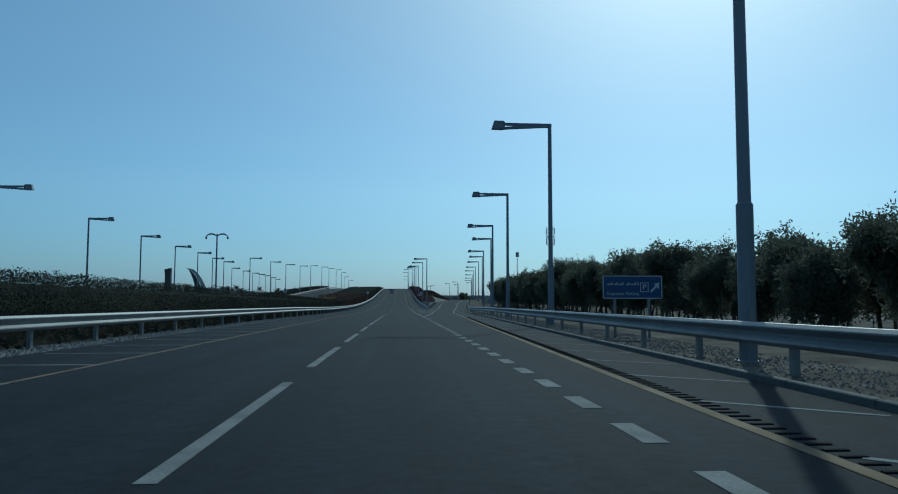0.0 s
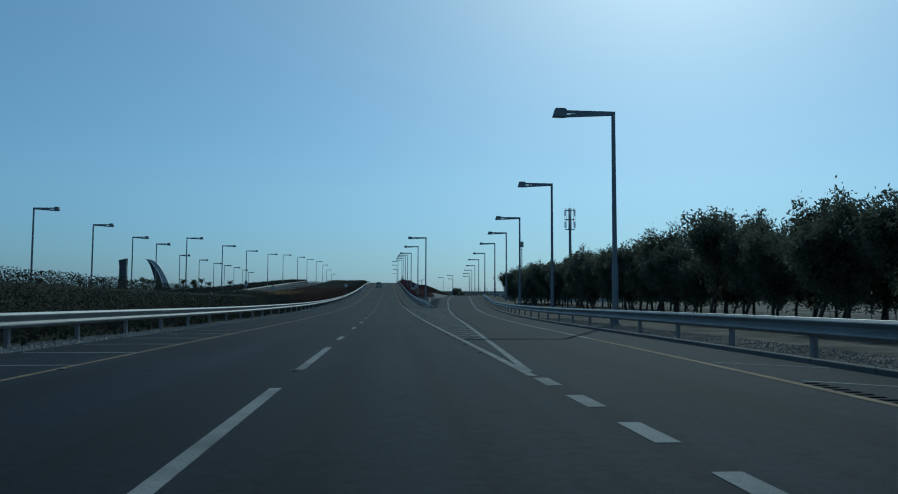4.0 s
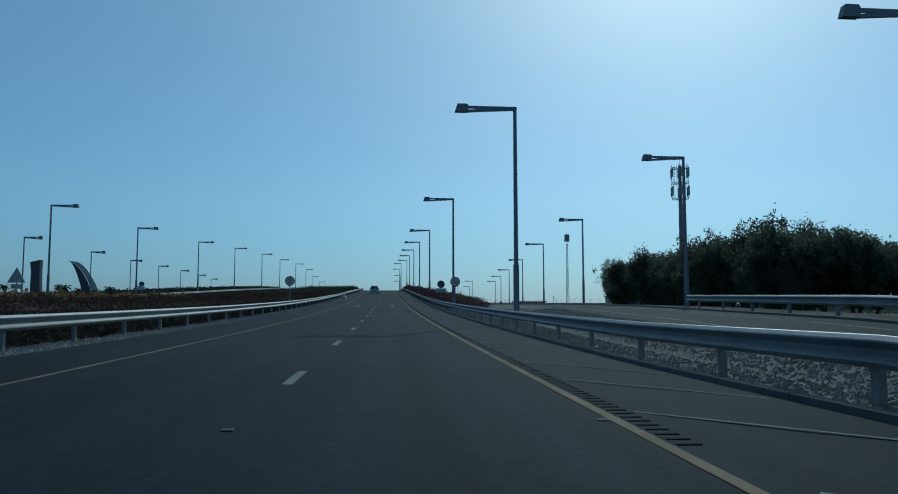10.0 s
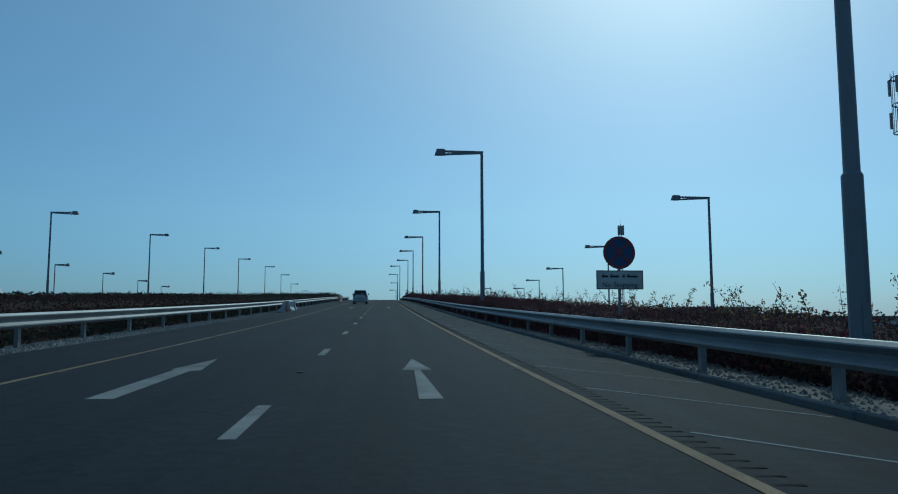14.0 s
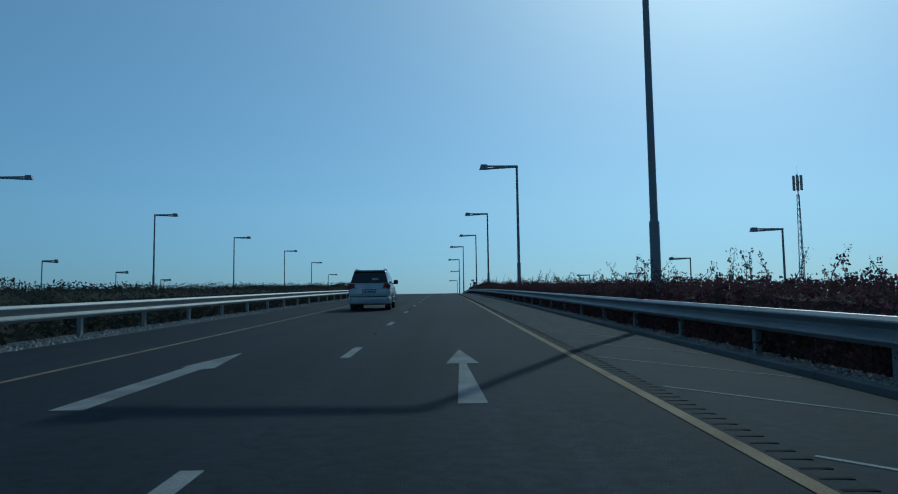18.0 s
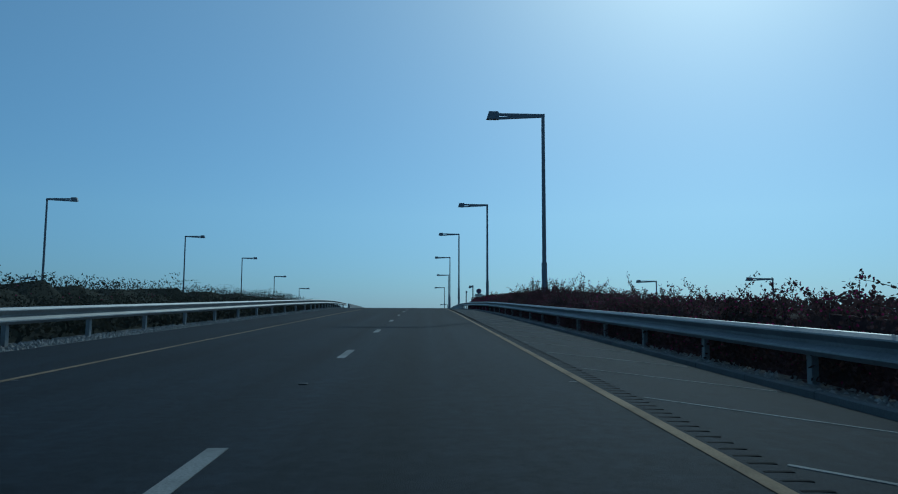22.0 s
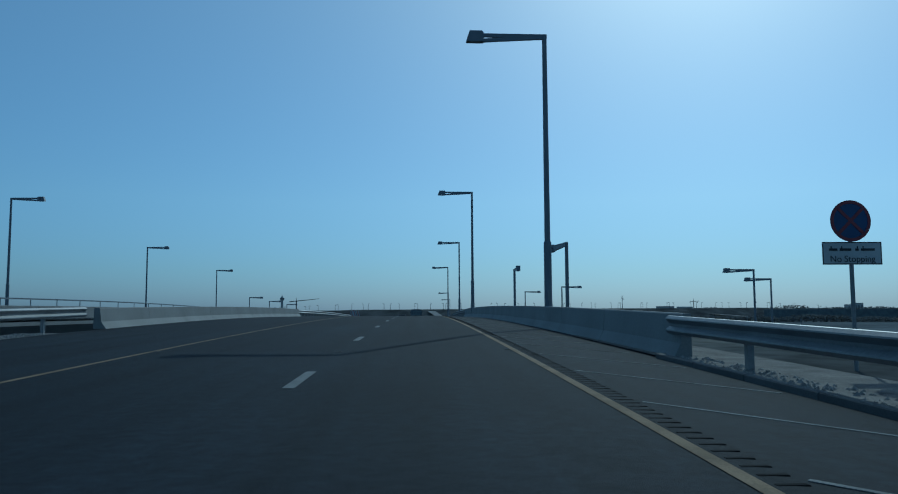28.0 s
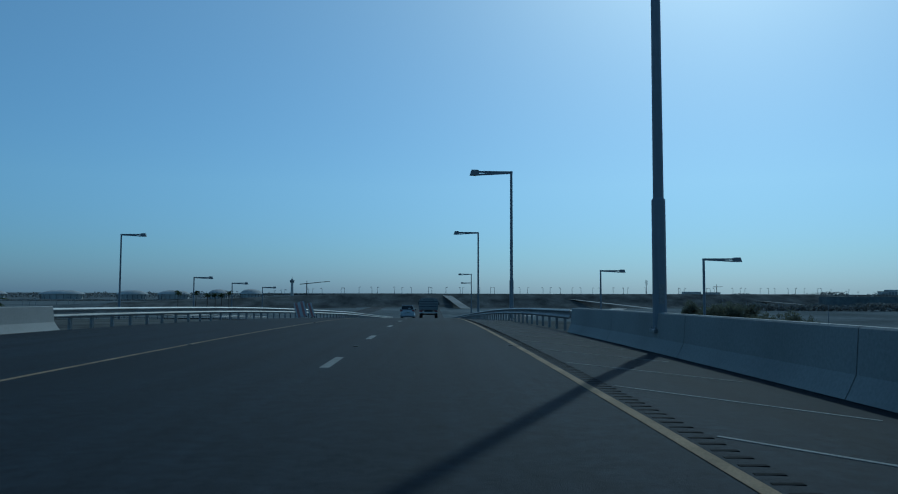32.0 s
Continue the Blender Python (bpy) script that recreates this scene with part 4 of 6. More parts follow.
sprigs("hedge_shoots", 40, 384, 462, 7.3, 9.8, lambda y: road_z(y) + 0.75, 0.7, 1.3, "tall arching shoots above the hedge", 28, bloom=0.2)
sprigs("hedge_shoots", 90, 403, 424, 7.4, 9.0, lambda y: road_z(y) + 1.0, 0.6, 1.4, "long arching bougainvillea shoots over the rail", 29, bloom=0.1)
sprigs("reed_shoots", 90, 248, 275, 8.0, 11.0, lambda y: road_z(y) + 0.2, 0.8, 1.7, "dry upright reeds at the start of the hedge", 25, mat=DRYGRASS)
hedge("bank_scrub", 26000, 250, 462, lambda y: 12.4, lambda y: 20, lambda y: 0.55, REDDISH, 0.22, "low scrub down the side of the embankment", 26, base=lambda y: ROADZ(y) - 1.6, core=False)


def tree(seed, height, wide, leaves):
    """A leaning trunk that forks into limbs, with clumps of narrow leaves round their ends."""
    rng = np.random.default_rng(seed)
    ob = thing("tree")
    bm, tips = bmesh.new(), []

    def grow(p, d, r, length, depth):
        n = 4
        for i in range(n):
            q = p + d * length / n
            rod(bm, p, q, r * (1 - 0.4 * i / n), r * (1 - 0.4 * (i + 1) / n), 7 if depth == 0 else 5)
            p, d = q, (d + Vector((rng.normal() * 0.12, rng.normal() * 0.12, 0.05))).normalized()
            if depth >= 1:
                tips.append((p.copy(), 0.45 if depth == 1 else 0.4))
        if depth < 3:
            for k in range(int(rng.integers(3, 5)) if depth < 2 else 2):
                a = rng.uniform(0, 6.28)
                side = Vector((math.cos(a), math.sin(a), 0)) * rng.uniform(0.5, 1.1) * wide
                grow(p, (d * 0.7 + side + Vector((0, 0, 0.35))).normalized(), r * 0.5, length * rng.uniform(0.55, 0.85), depth + 1)
        else:
            tips.append((p.copy(), 0.5))

    grow(Vector((0, 0, -0.1)), Vector((rng.normal() * 0.12, rng.normal() * 0.12, 1)).normalized(), 0.14, height * 0.34, 0)
    part("trunk", bm, BARK, ob)
    c = np.array([t[0] for t in tips])
    tufts = np.repeat(c, 4, axis=0) + rng.normal(size=(4 * len(c), 3)) * np.array([0.5, 0.5, 0.5])
    pick = rng.integers(0, len(tufts), leaves)
    pts = tufts[pick] + rng.normal(size=(leaves, 3)) * np.array([0.17, 0.17, 0.22])
    low = pts[:, 2] > height * 0.2
    me = card_mesh("crown", pts[low], rng.uniform(0.07, 0.14, leaves)[low], LEAF, seed + 1, 2.4, lean=np.array([0, 0, -0.5]))
    crown = new("crown", me)
    crown.parent = ob
    return tagged(ob, "dusty olive-green roadside tree with a forked trunk", "tree", group="trees beside the exit lane")


TREES = [tree(31 + 3 * k, h, w, n) for k, (h, w, n) in enumerate(((6.4, 0.7, 17000), (7.4, 0.65, 19000), (6.8, 0.8, 18000), (6.0, 0.8, 16000), (7.9, 0.7, 21000)))]
rng = np.random.default_rng(5)
spots = []
for row in range(3):
    y = 2.0 + 1.7 * row
    while y < 282:
        if not (row < 2 and 176 < y < 186) and not 205 < y < 216:
            spots.append((17.0 + 0.075 * (y - 20) + 4.6 * row + rng.uniform(-0.7, 0.7), y, rng.uniform(0.88, 1.12) * (knots(y, [(0, 0.7), (38, 0.72), (45, 0.8), (56, 0.8), (66, 0.74), (72, 0.74), (85, 0.85), (112, 0.86), (120, 0.96), (130, 0.98), (150, 0.94), (180, 1.08), (225, 1.16), (300, 1.16)]))))
        y += rng.uniform(3.4, 5.2)
spots += [(57, 672, 1.2), (55.5, 660, 1.3), (54, 648, 1.2), (53.5, 638, 1.1), (52.5, 628, 1.15), (52, 618, 1.1), (58, 650, 1.1)]
for k, (x, y, s) in enumerate(spots):
    src = TREES[int(rng.integers(0, len(TREES)))] if k >= len(TREES) else TREES[k]
    m = pose(x, y, terrain(x, y) - 0.4, 0, 0, rng.uniform(0, 360)) @ Matrix.Scale(s * 1.04, 4)
    if k < len(TREES):
        src.matrix_basis = m
    else:
        copy_thing(src, m).matrix_basis = m


def palm(seed, height):
    rng = np.random.default_rng(seed)
    ob = thing("palm_tree")
    bm = bmesh.new()
    p = Vector((0, 0, -0.1))
    for i in range(8):
        q = p + Vector((rng.normal() * 0.05, rng.normal() * 0.05, height / 8))
        rod(bm, p, q, 0.24 - 0.006 * i, 0.2 - 0.006 * i, 8)
        p = q
    part("trunk", bm, BARK, ob)
    v, f = [], []
    for k in range(34):
        a, up = rng.uniform(0, 6.28), rng.uniform(-0.5, 1.2)
        d = Vector((math.cos(a), math.sin(a), up)).normalized()
        s = Vector((-math.sin(a), math.cos(a), 0))
        c, length = p.copy(), rng.uniform(2.0, 2.8)
        b0 = len(v)
        for i in range(7):
            w = 0.3 * math.sin(math.pi * (i + 0.5) / 7.5)
            v += [c + s * w + Vector((0, 0, -0.5 * w)), c, c - s * w + Vector((0, 0, -0.5 * w))]
            c = c + d * length / 6
            d = (d + Vector((0, 0, -0.2))).normalized()
        for i in range(6):
            b = b0 + 3 * i
            f += [(b, b + 1, b + 4, b + 3), (b + 1, b + 2, b + 5, b + 4)]
    mesh_of("fronds", v, f, PALMLEAF, ob)
    return tagged(ob, "date palm with a bare trunk and drooping fronds", "palm tree", group="palms near the sculptures")


palms = [palm(51, 9.0), palm(52, 10.2)]
PALMS = [(-104, 420), (-121, 455), (-97, 440), (-139, 452), (-150, 450), (-108, 500), (-101, 505), (-92, 520), (-84, 540), (-88, 575), (-80, 590), (-76, 610), (-160, 430), (-132, 500), (-70, 640),
         (-120, 905), (-115, 908), (-103, 905), (-108, 910), (-129, 905), (-112, 912), (-96, 470), (-112, 520), (-118, 540), (-90, 610)]
for k, (x, y) in enumerate(PALMS):
    m = pose(x, y, terrain(x, y), 0, 0, 40 * k)
    if k < 2:
        palms[k].matrix_basis = m
    else:
        copy_thing(palms[k % 2], m)


# ---- signs ----


def letters(name, text, size, mat, parent, m, depth=0.004):
    cu = bpy.data.curves.new(name, "FONT")
    cu.body, cu.size, cu.align_x, cu.align_y, cu.extrude = text, size, "CENTER", "CENTER", depth / 2
    tmp = new(name, cu)
    bpy.context.view_layer.update()
    me = bpy.data.meshes.new_from_object(tmp.evaluated_get(bpy.context.evaluated_depsgraph_get()))
    bpy.data.objects.remove(tmp)
    me.materials.clear()
    me.materials.append(mat)
    return again(name, me, parent, m)


def disc(bm, r0, r1, y, z, thick, sides=40):
    """A flat ring that faces -y, from radius r0 to r1."""
    loops = []
    for yy in (y, y + thick):
        loops.append([[bm.verts.new((r * math.cos(2 * math.pi * i / sides), yy, z + r * math.sin(2 * math.pi * i / sides))) for i in range(sides)] for r in (r0, r1) if r > 0])
    for ring in loops:
        if r0 > 0:
            for i in range(sides):
                j = (i + 1) % sides
                bm.faces.new((ring[0][i], ring[0][j], ring[1][j], ring[1][i]))
        else:
            bm.faces.new(ring[0])
    for k in range(len(loops[0])):
        for i in range(sides):
            j = (i + 1) % sides
            bm.faces.new((loops[0][k][i], loops[0][k][j], loops[1][k][j], loops[1][k][i]))
    return bm


def flat_bar(bm, a, b, w, y, thick=0.004):
    """A bar in the plane of a sign, from a to b as (x, z)."""
    d = Vector((b[0] - a[0], 0, b[1] - a[1])).normalized()
    s = Vector((-d.z, 0, d.x)) * w / 2
    p, q = Vector((a[0], y, a[1])), Vector((b[0], y, b[1]))
    f = [bm.verts.new(v) for v in (p + s, p - s, q - s, q + s)]
    g = [bm.verts.new(v.co + Vector((0, thick, 0))) for v in f]
    bm.faces.new(f)
    bm.faces.new(g[::-1])
    for i in range(4):
        bm.faces.new((f[i], f[(i + 1) % 4], g[(i + 1) % 4], g[i]))
    return bm


def sign_post(ob, height, x=0.0):
    bm = bmesh.new()
    rod(bm, (x, 0.05, -0.3), (x, 0.05, height), 0.045, None, 10)
    return part("post", bm, GALV, ob)


def limit_sign(height):
    ob = thing("speed_limit_sign")
    sign_post(ob, height + 0.3)
    bm = bmesh.new()
    disc(bm, 0, 0.47, 0.0, height, 0.004)
    plate = part("plate", bm, SIGNBACK, ob)
    bm = bmesh.new()
    disc(bm, 0, 0.385, -0.006, height, 0.003)
    part("face", bm, SIGNWHITE, plate)
    bm = bmesh.new()
    disc(bm, 0.385, 0.465, -0.008, height, 0.005)
    part("red_ring", bm, SIGNRED, plate)
    letters("digits", "80", 0.3, BLACK, plate, pose(0, -0.012, height - 0.13, 90, 0, 0))
    bm = bmesh.new()
    flat_bar(bm, (-0.17, height + 0.08), (-0.1, height + 0.26), 0.04, -0.012)
    flat_bar(bm, (-0.03, height + 0.08), (-0.1, height + 0.26), 0.04, -0.013)
    flat_bar(bm, (0.09, height + 0.14), (0.15, height + 0.2), 0.08, -0.012)
    part("eastern_digits", bm, BLACK, plate)
    return tagged(ob, "round speed limit sign with a red rim on a steel post", "road sign", group="speed limit signs")


sign = limit_sign(2.75)
sign.matrix_basis = pose(7.75, 237, road_z(237) - 0.15)
copy_thing(sign, pose(-7.95, 238, road_z(238) - 0.1))


def stopping_sign(height, hi=0.5, lo=1.03):
    ob = thing("no_stopping_sign")
    sign_post(ob, height + 0.3)
    bm = bmesh.new()
    disc(bm, 0, 0.46, 0.0, height, 0.004)
    plate = part("plate", bm, BLUE, ob)
    bm = bmesh.new()
    disc(bm, 0.385, 0.455, -0.008, height, 0.005)
    part("red_ring", bm, SIGNRED, plate)
    bm = bmesh.new()
    flat_bar(bm, (-0.27, height - 0.27), (0.27, height + 0.27), 0.07, -0.008)
    flat_bar(bm, (-0.27, height + 0.27), (0.27, height - 0.27), 0.07, -0.0095)
    part("red_cross", bm, SIGNRED, plate)
    bm = bmesh.new()
    box(bm, -0.67, 0.67, -0.002, 0.006, height - lo, height - hi)
    panel = part("lower_plate", bm, SIGNWHITE, ob)
    bm = bmesh.new()
    for a, b in (((-0.65, -hi - 0.015), (0.65, -hi - 0.015)), ((-0.65, 0.015 - lo), (0.65, 0.015 - lo))):
        flat_bar(bm, (a[0], height + a[1]), (b[0], height + b[1]), 0.02, -0.007)
    for x in (-0.655, 0.655):
        flat_bar(bm, (x, height - lo + 0.005), (x, height - hi - 0.005), 0.02, -0.0075)
    part("border", bm, BLACK, panel)
    bm = bmesh.new()
    for x0, x1 in ((-0.52, -0.33), (-0.28, -0.02), (0.07, 0.15), (0.2, 0.51)):
        flat_bar(bm, (x0, height - hi - 0.17), (x1, height - hi - 0.17), 0.055, -0.007)
        flat_bar(bm, (x0 + 0.05, height - hi - 0.17), (x0 + 0.05, height - hi - 0.09), 0.025, -0.0078)
    part("upper_writing", bm, BLACK, panel)
    letters("lettering", "No Stopping", 0.2, BLACK, panel, pose(0, -0.009, height - lo + 0.12, 90, 0, 0))
    return tagged(ob, "round blue no-stopping sign over a white text plate", "road sign", group="no-stopping signs")


stop = stopping_sign(2.42)
stop.matrix_basis = pose(7.85, 257.6, road_z(257.6) + 0.05)
small_stop = stopping_sign(3.0, 0.465, 0.965)
small_stop.matrix_basis = pose(8.92, 474.6, road_z(474.6) + 0.05) @ Matrix.Scale(0.77, 4)
copy_thing(stop, pose(-41.5, 300, road_z(300), 0, 0, 180))

warn = thing("warning_sign", (-20, 211, road_z(211) - 0.1))
sign_post(warn, 2.9)
bm = bmesh.new()
f = [bm.verts.new((x, 0.0, z)) for x, z in ((-0.52, 2.2), (0.52, 2.2), (0, 3.1))]
g = [bm.verts.new(v.co + Vector((0, 0.006, 0))) for v in f]
bm.faces.new(f)
bm.faces.new(g[::-1])
for i in range(3):
    bm.faces.new((f[i], f[(i + 1) % 3], g[(i + 1) % 3], g[i]))
plate = part("plate", bm, SIGNBACK, warn)
bm = bmesh.new()
box(bm, -0.3, 0.3, 0.0, 0.006, 1.85, 2.12)
part("lower_plate", bm, SIGNBACK, warn)
tagged(warn, "triangular warning sign seen from its bare back", "road sign")

board = thing("parking_sign", (9.15, 41, ramp_z(41) + 0.02))
for x in (-0.58, 0.55):
    sign_post(board, 1.85, x)
bm = bmesh.new()
box(bm, -0.98, 0.98, -0.002, 0.004, 1.28, 2.02, 0.001)
plate = part("plate", bm, BLUE, board)
bm = bmesh.new()
for a, b in (((-0.97, 1.29), (0.97, 1.29)), ((-0.97, 2.01), (0.97, 2.01)), ((-0.97, 1.29), (-0.97, 2.01)), ((0.97, 1.29), (0.97, 2.01))):
    flat_bar(bm, a, b, 0.03, -0.008 - 0.0005 * (a[0] == b[0]))
part("white_border", bm, SIGNWHITE, plate)
letters("lettering", "Employee Parking", 0.15, SIGNWHITE, plate, pose(-0.33, -0.008, 1.44, 90, 0, 0))
bm = bmesh.new()
for x0, x1 in ((-0.84, -0.66), (-0.62, -0.5), (-0.47, -0.3), (-0.2, -0.1), (-0.06, 0.12), (0.15, 0.2)):
    flat_bar(bm, (x0, 1.74), (x1, 1.74), 0.045, -0.008)
    flat_bar(bm, (x1 - 0.02, 1.74), (x1 - 0.02, 1.82), 0.025, -0.0087)
part("upper_writing", bm, SIGNWHITE, plate)
bm = bmesh.new()
for a, b in (((0.25, 1.5), (0.53, 1.5)), ((0.25, 1.79), (0.53, 1.79)), ((0.265, 1.5), (0.265, 1.79)), ((0.515, 1.5), (0.515, 1.79))):
    flat_bar(bm, a, b, 0.022, -0.008 - 0.0005 * (a[0] == b[0]))
part("letter_frame", bm, SIGNWHITE, plate)
letters("letter", "P", 0.26, SIGNWHITE, plate, pose(0.39, -0.008, 1.645, 90, 0, 0))
bm = bmesh.new()
flat_bar(bm, (0.6, 1.5), (0.8, 1.7), 0.06, -0.008)
f = [bm.verts.new((x, -0.0088, z)) for x, z in ((0.9, 1.8), (0.86, 1.6), (0.7, 1.76))]
bm.faces.new(f)
part("arrow", bm, SIGNWHITE, plate)
tagged(board, "blue employee parking sign with white lettering on two posts", "road sign")

# ---- masts ----


def antenna(bm, x, y, z0, z1, w=0.16, d=0.1):
    box(bm, x - w, x + w, y - d, y + d, z0, z1, 0.03)


def monopole(place, top):
    ob = thing("cell_tower", place)
    bm = bmesh.new()
    rod(bm, (0, 0, -0.3), (0, 0, top - 8), 0.62, 0.42, 16)
    rod(bm, (0, 0, top - 8), (0, 0, top), 0.42, 0.3, 12)
    rod(bm, (0, 0, top), (0, 0, top + 2.2), 0.04, 0.015, 6)
    part("mast", bm, POLE, ob)
    for z in (top - 7.2, top - 3.8, top - 0.6):
        bm = bmesh.new()
        for i in range(12):
            a, b = 2 * math.pi * i / 12, 2 * math.pi * (i + 1) / 12
            rod(bm, (1.75 * math.cos(a), 1.75 * math.sin(a), z), (1.75 * math.cos(b), 1.75 * math.sin(b), z), 0.06, None, 5)
        ring = part("ring_platform", bm, POLE, ob)
        for i in range(6):
            a = math.pi * i / 3
            bm = bmesh.new()
            rod(bm, (0, 0, z), (1.75 * math.cos(a), 1.75 * math.sin(a), z), 0.05, None, 5)
            part("spoke", bm, POLE, ring)
    for i in range(12):
        a = 2 * math.pi * i / 12
        bm = bmesh.new()
        rod(bm, (1.75 * math.cos(a), 1.75 * math.sin(a), top - 7.2), (1.75 * math.cos(a), 1.75 * math.sin(a), top + 0.1), 0.04, None, 5)
        part("rail_bar", bm, POLE, ob)
    for i in range(6):
        a = 2 * math.pi * (i + 0.3) / 6
        for z in (top - 6.6, top - 2.6):
            bm = bmesh.new()
            antenna(bm, 1.9 * math.cos(a), 1.9 * math.sin(a), z, z + 2.0)
            part("antenna_panel", bm, SIGNBACK, ob)
    return tagged(ob, "tall grey cell tower with three antenna rings", "cell tower")


monopole((63, 318, GROUND_Z), 31.2 - GROUND_Z)
monopole((349, 1717, GROUND_Z), 30)


def lattice(place, top):
    ob = thing("lattice_mast", place)
    legs = [Vector((0.7 * math.cos(a), 0.7 * math.sin(a), 0)) for a in (0.3, 2.4, 4.5)]
    for p in legs:
        bm = bmesh.new()
        rod(bm, p + Vector((0, 0, -0.2)), p * 0.35 + Vector((0, 0, top - 4)), 0.09, 0.06, 6)
        part("leg", bm, POLE, ob)
    bm = bmesh.new()
    n = 22
    for k in range(n):
        for i in range(3):
            u, w = k / n, (k + 1) / n
            a, b = legs[i] * (1 - 0.65 * u), legs[(i + 1) % 3] * (1 - 0.65 * w)
            rod(bm, a + Vector((0, 0, (top - 4) * u)), b + Vector((0, 0, (top - 4) * w)), 0.035, None, 4)
    part("bracing", bm, POLE, ob)
    bm = bmesh.new()
    rod(bm, (0, 0, top - 4.4), (0, 0, top), 0.1, 0.08, 8)
    rod(bm, (0, 0, top), (0, 0, top + 1.6), 0.03, 0.01, 5)
    part("mast_top", bm, POLE, ob)
    for i in range(6):
        a = 2 * math.pi * i / 6
        bm = bmesh.new()
        antenna(bm, 0.75 * math.cos(a), 0.75 * math.sin(a), top - 3.2, top - 0.4, 0.2, 0.12)
        rod(bm, (0, 0, top - 1.8), (0.7 * math.cos(a), 0.7 * math.sin(a), top - 1.8), 0.03, None, 4)
        part("antenna_panel", bm, SIGNBACK, ob)
    return tagged(ob, "thin lattice radio mast with antenna panels on top", "radio mast")


lattice((69.2, 444.4, GROUND_Z), 30.4)


def pylon(place, top, half):
    ob = thing("steel_pylon", place)
    feet = [Vector((sx * half, sy * half, 0)) for sx, sy in ((-1, -1), (1, -1), (1, 1), (-1, 1))]
    for p in feet:
        bm = bmesh.new()
        rod(bm, p + Vector((0, 0, -0.2)), p * 0.8 + Vector((0, 0, top)), 0.12, 0.08, 6)
        part("leg", bm, POLE, ob)
    bm = bmesh.new()
    for k in range(9):
        for i in range(4):
            u, w = k / 9, (k + 1) / 9
            a, b = feet[i] * (1 - 0.2 * u), feet[(i + 1) % 4] * (1 - 0.2 * w)
            rod(bm, a + Vector((0, 0, top * u)), b + Vector((0, 0, top * w)), 0.05, None, 4)
            c = feet[(i + 1) % 4] * (1 - 0.2 * u)
            rod(bm, c + Vector((0, 0, top * u)), feet[i] * (1 - 0.2 * w) + Vector((0, 0, top * w)), 0.05, None, 4)
    part("bracing", bm, POLE, ob)
    return tagged(ob, "square lattice steel pylon behind the trees", "pylon")


pylon((123.5, 376, GROUND_Z), 28.0, 2.0)

# ornamental twin lamp on the median
twin = thing("twin_lamp", (-19.45, 104, road_z(104)))
bm = bmesh.new()
rod(bm, (0, 0, -0.2), (0, 0, 1.0), 0.16, 0.13, 12)
rod(bm, (0, 0, 1.0), (0, 0, 9.2), 0.11, 0.08, 12)
part("pole", bm, POLE, twin)
for s in (-1, 1):
    bm = bmesh.new()
    p = Vector((0, 0, 8.95))
    for i in range(12):
        u = (i + 1) / 12
        q = Vector((s * 1.22 * u, 0, 8.95 + 0.3 * math.sin(u * math.pi * 0.9) - 0.1 * u))
        rod(bm, p, q, 0.045 + 0.05 * math.sin(math.pi * i / 12), 0.045 + 0.05 * math.sin(math.pi * u), 8)
        p = q
    part("arm", bm, POLE, twin)
    bm = bmesh.new()
    rod(bm, (s * 1.22, 0, 8.93), (s * 1.22, 0, 8.8), 0.05, 0.13, 10)
    head = part("lamp_head", bm, POLE, twin)
    bm = bmesh.new()
    bmesh.ops.create_uvsphere(bm, u_segments=12, v_segments=8, radius=0.13, matrix=Matrix.Translation((s * 1.22, 0, 8.72)))
    part("globe", bm, LENS, head, smooth=True)
tagged(twin, "dark ornamental twin-headed street lamp on the median", "street lamp")


low = street_lamp(13.65, 3.5, 3.2)
low["label"], low["group"] = "grey street lamp of the crossing road below the bridge", "lamps of the crossing road"
low.matrix_basis = pose(10.0, 504, GROUND_Z, 0, 0, -84) @ Matrix.Scale(1.015, 4)
copy_thing(low, pose(10.1, 527.5, GROUND_Z, 0, 0, 88) @ Matrix.Diagonal((1, 1, 0.98, 1)))

# ---- sculptures ----
sail = thing("sail_sculpture", (-113.5, 482, GROUND_Z))


def arc_shape(name, outer, inner, y0, y1, mat, n=24):
    """A curved blade between two arcs in the upright plane, with thickness."""
    v, f = [], []
    for i in range(n + 1):
        u = i / n
        for fn in (outer, inner):
            x, z = fn(u)
            v += [(x, y0, z), (x, y1, z)]
    for i in range(n):
        a, b = 4 * i, 4 * (i + 1)
        f += [(a, a + 2, b + 2, b), (a + 1, b + 1, b + 3, a + 3), (a, b, b + 1, a + 1), (a + 2, a + 3, b + 3, b + 2)]
    return mesh_of(name, v, f, mat, sail)


arc_shape("dark_blade", lambda u: (-15.6 + 8.2 * u ** 0.62, 21.6 - 21.8 * u ** 1.15), lambda u: (-15.6 + (8.2 * u ** 0.62) + 3.2 * math.sin(min(1, u * 1.6) * math.pi / 2), 21.6 - 21.8 * u ** 1.15), -1.2, 0.0, DARKSTEEL)
arc_shape("pale_sail", lambda u: (-15.4 + (8.2 * u ** 0.62) + 3.2 * math.sin(min(1, u * 1.6) * math.pi / 2), 21.5 - 21.7 * u ** 1.15), lambda u: (-14.2 + 14.2 * u ** 0.7, 21.4 - 21.6 * u ** 1.5), 0.05, 1.4, PALESTEEL)
tagged(sail, "tall curved sail sculpture, dark edge and pale panels", "sculpture")
mate = thing("tower_sculpture", (-136, 470, GROUND_Z))
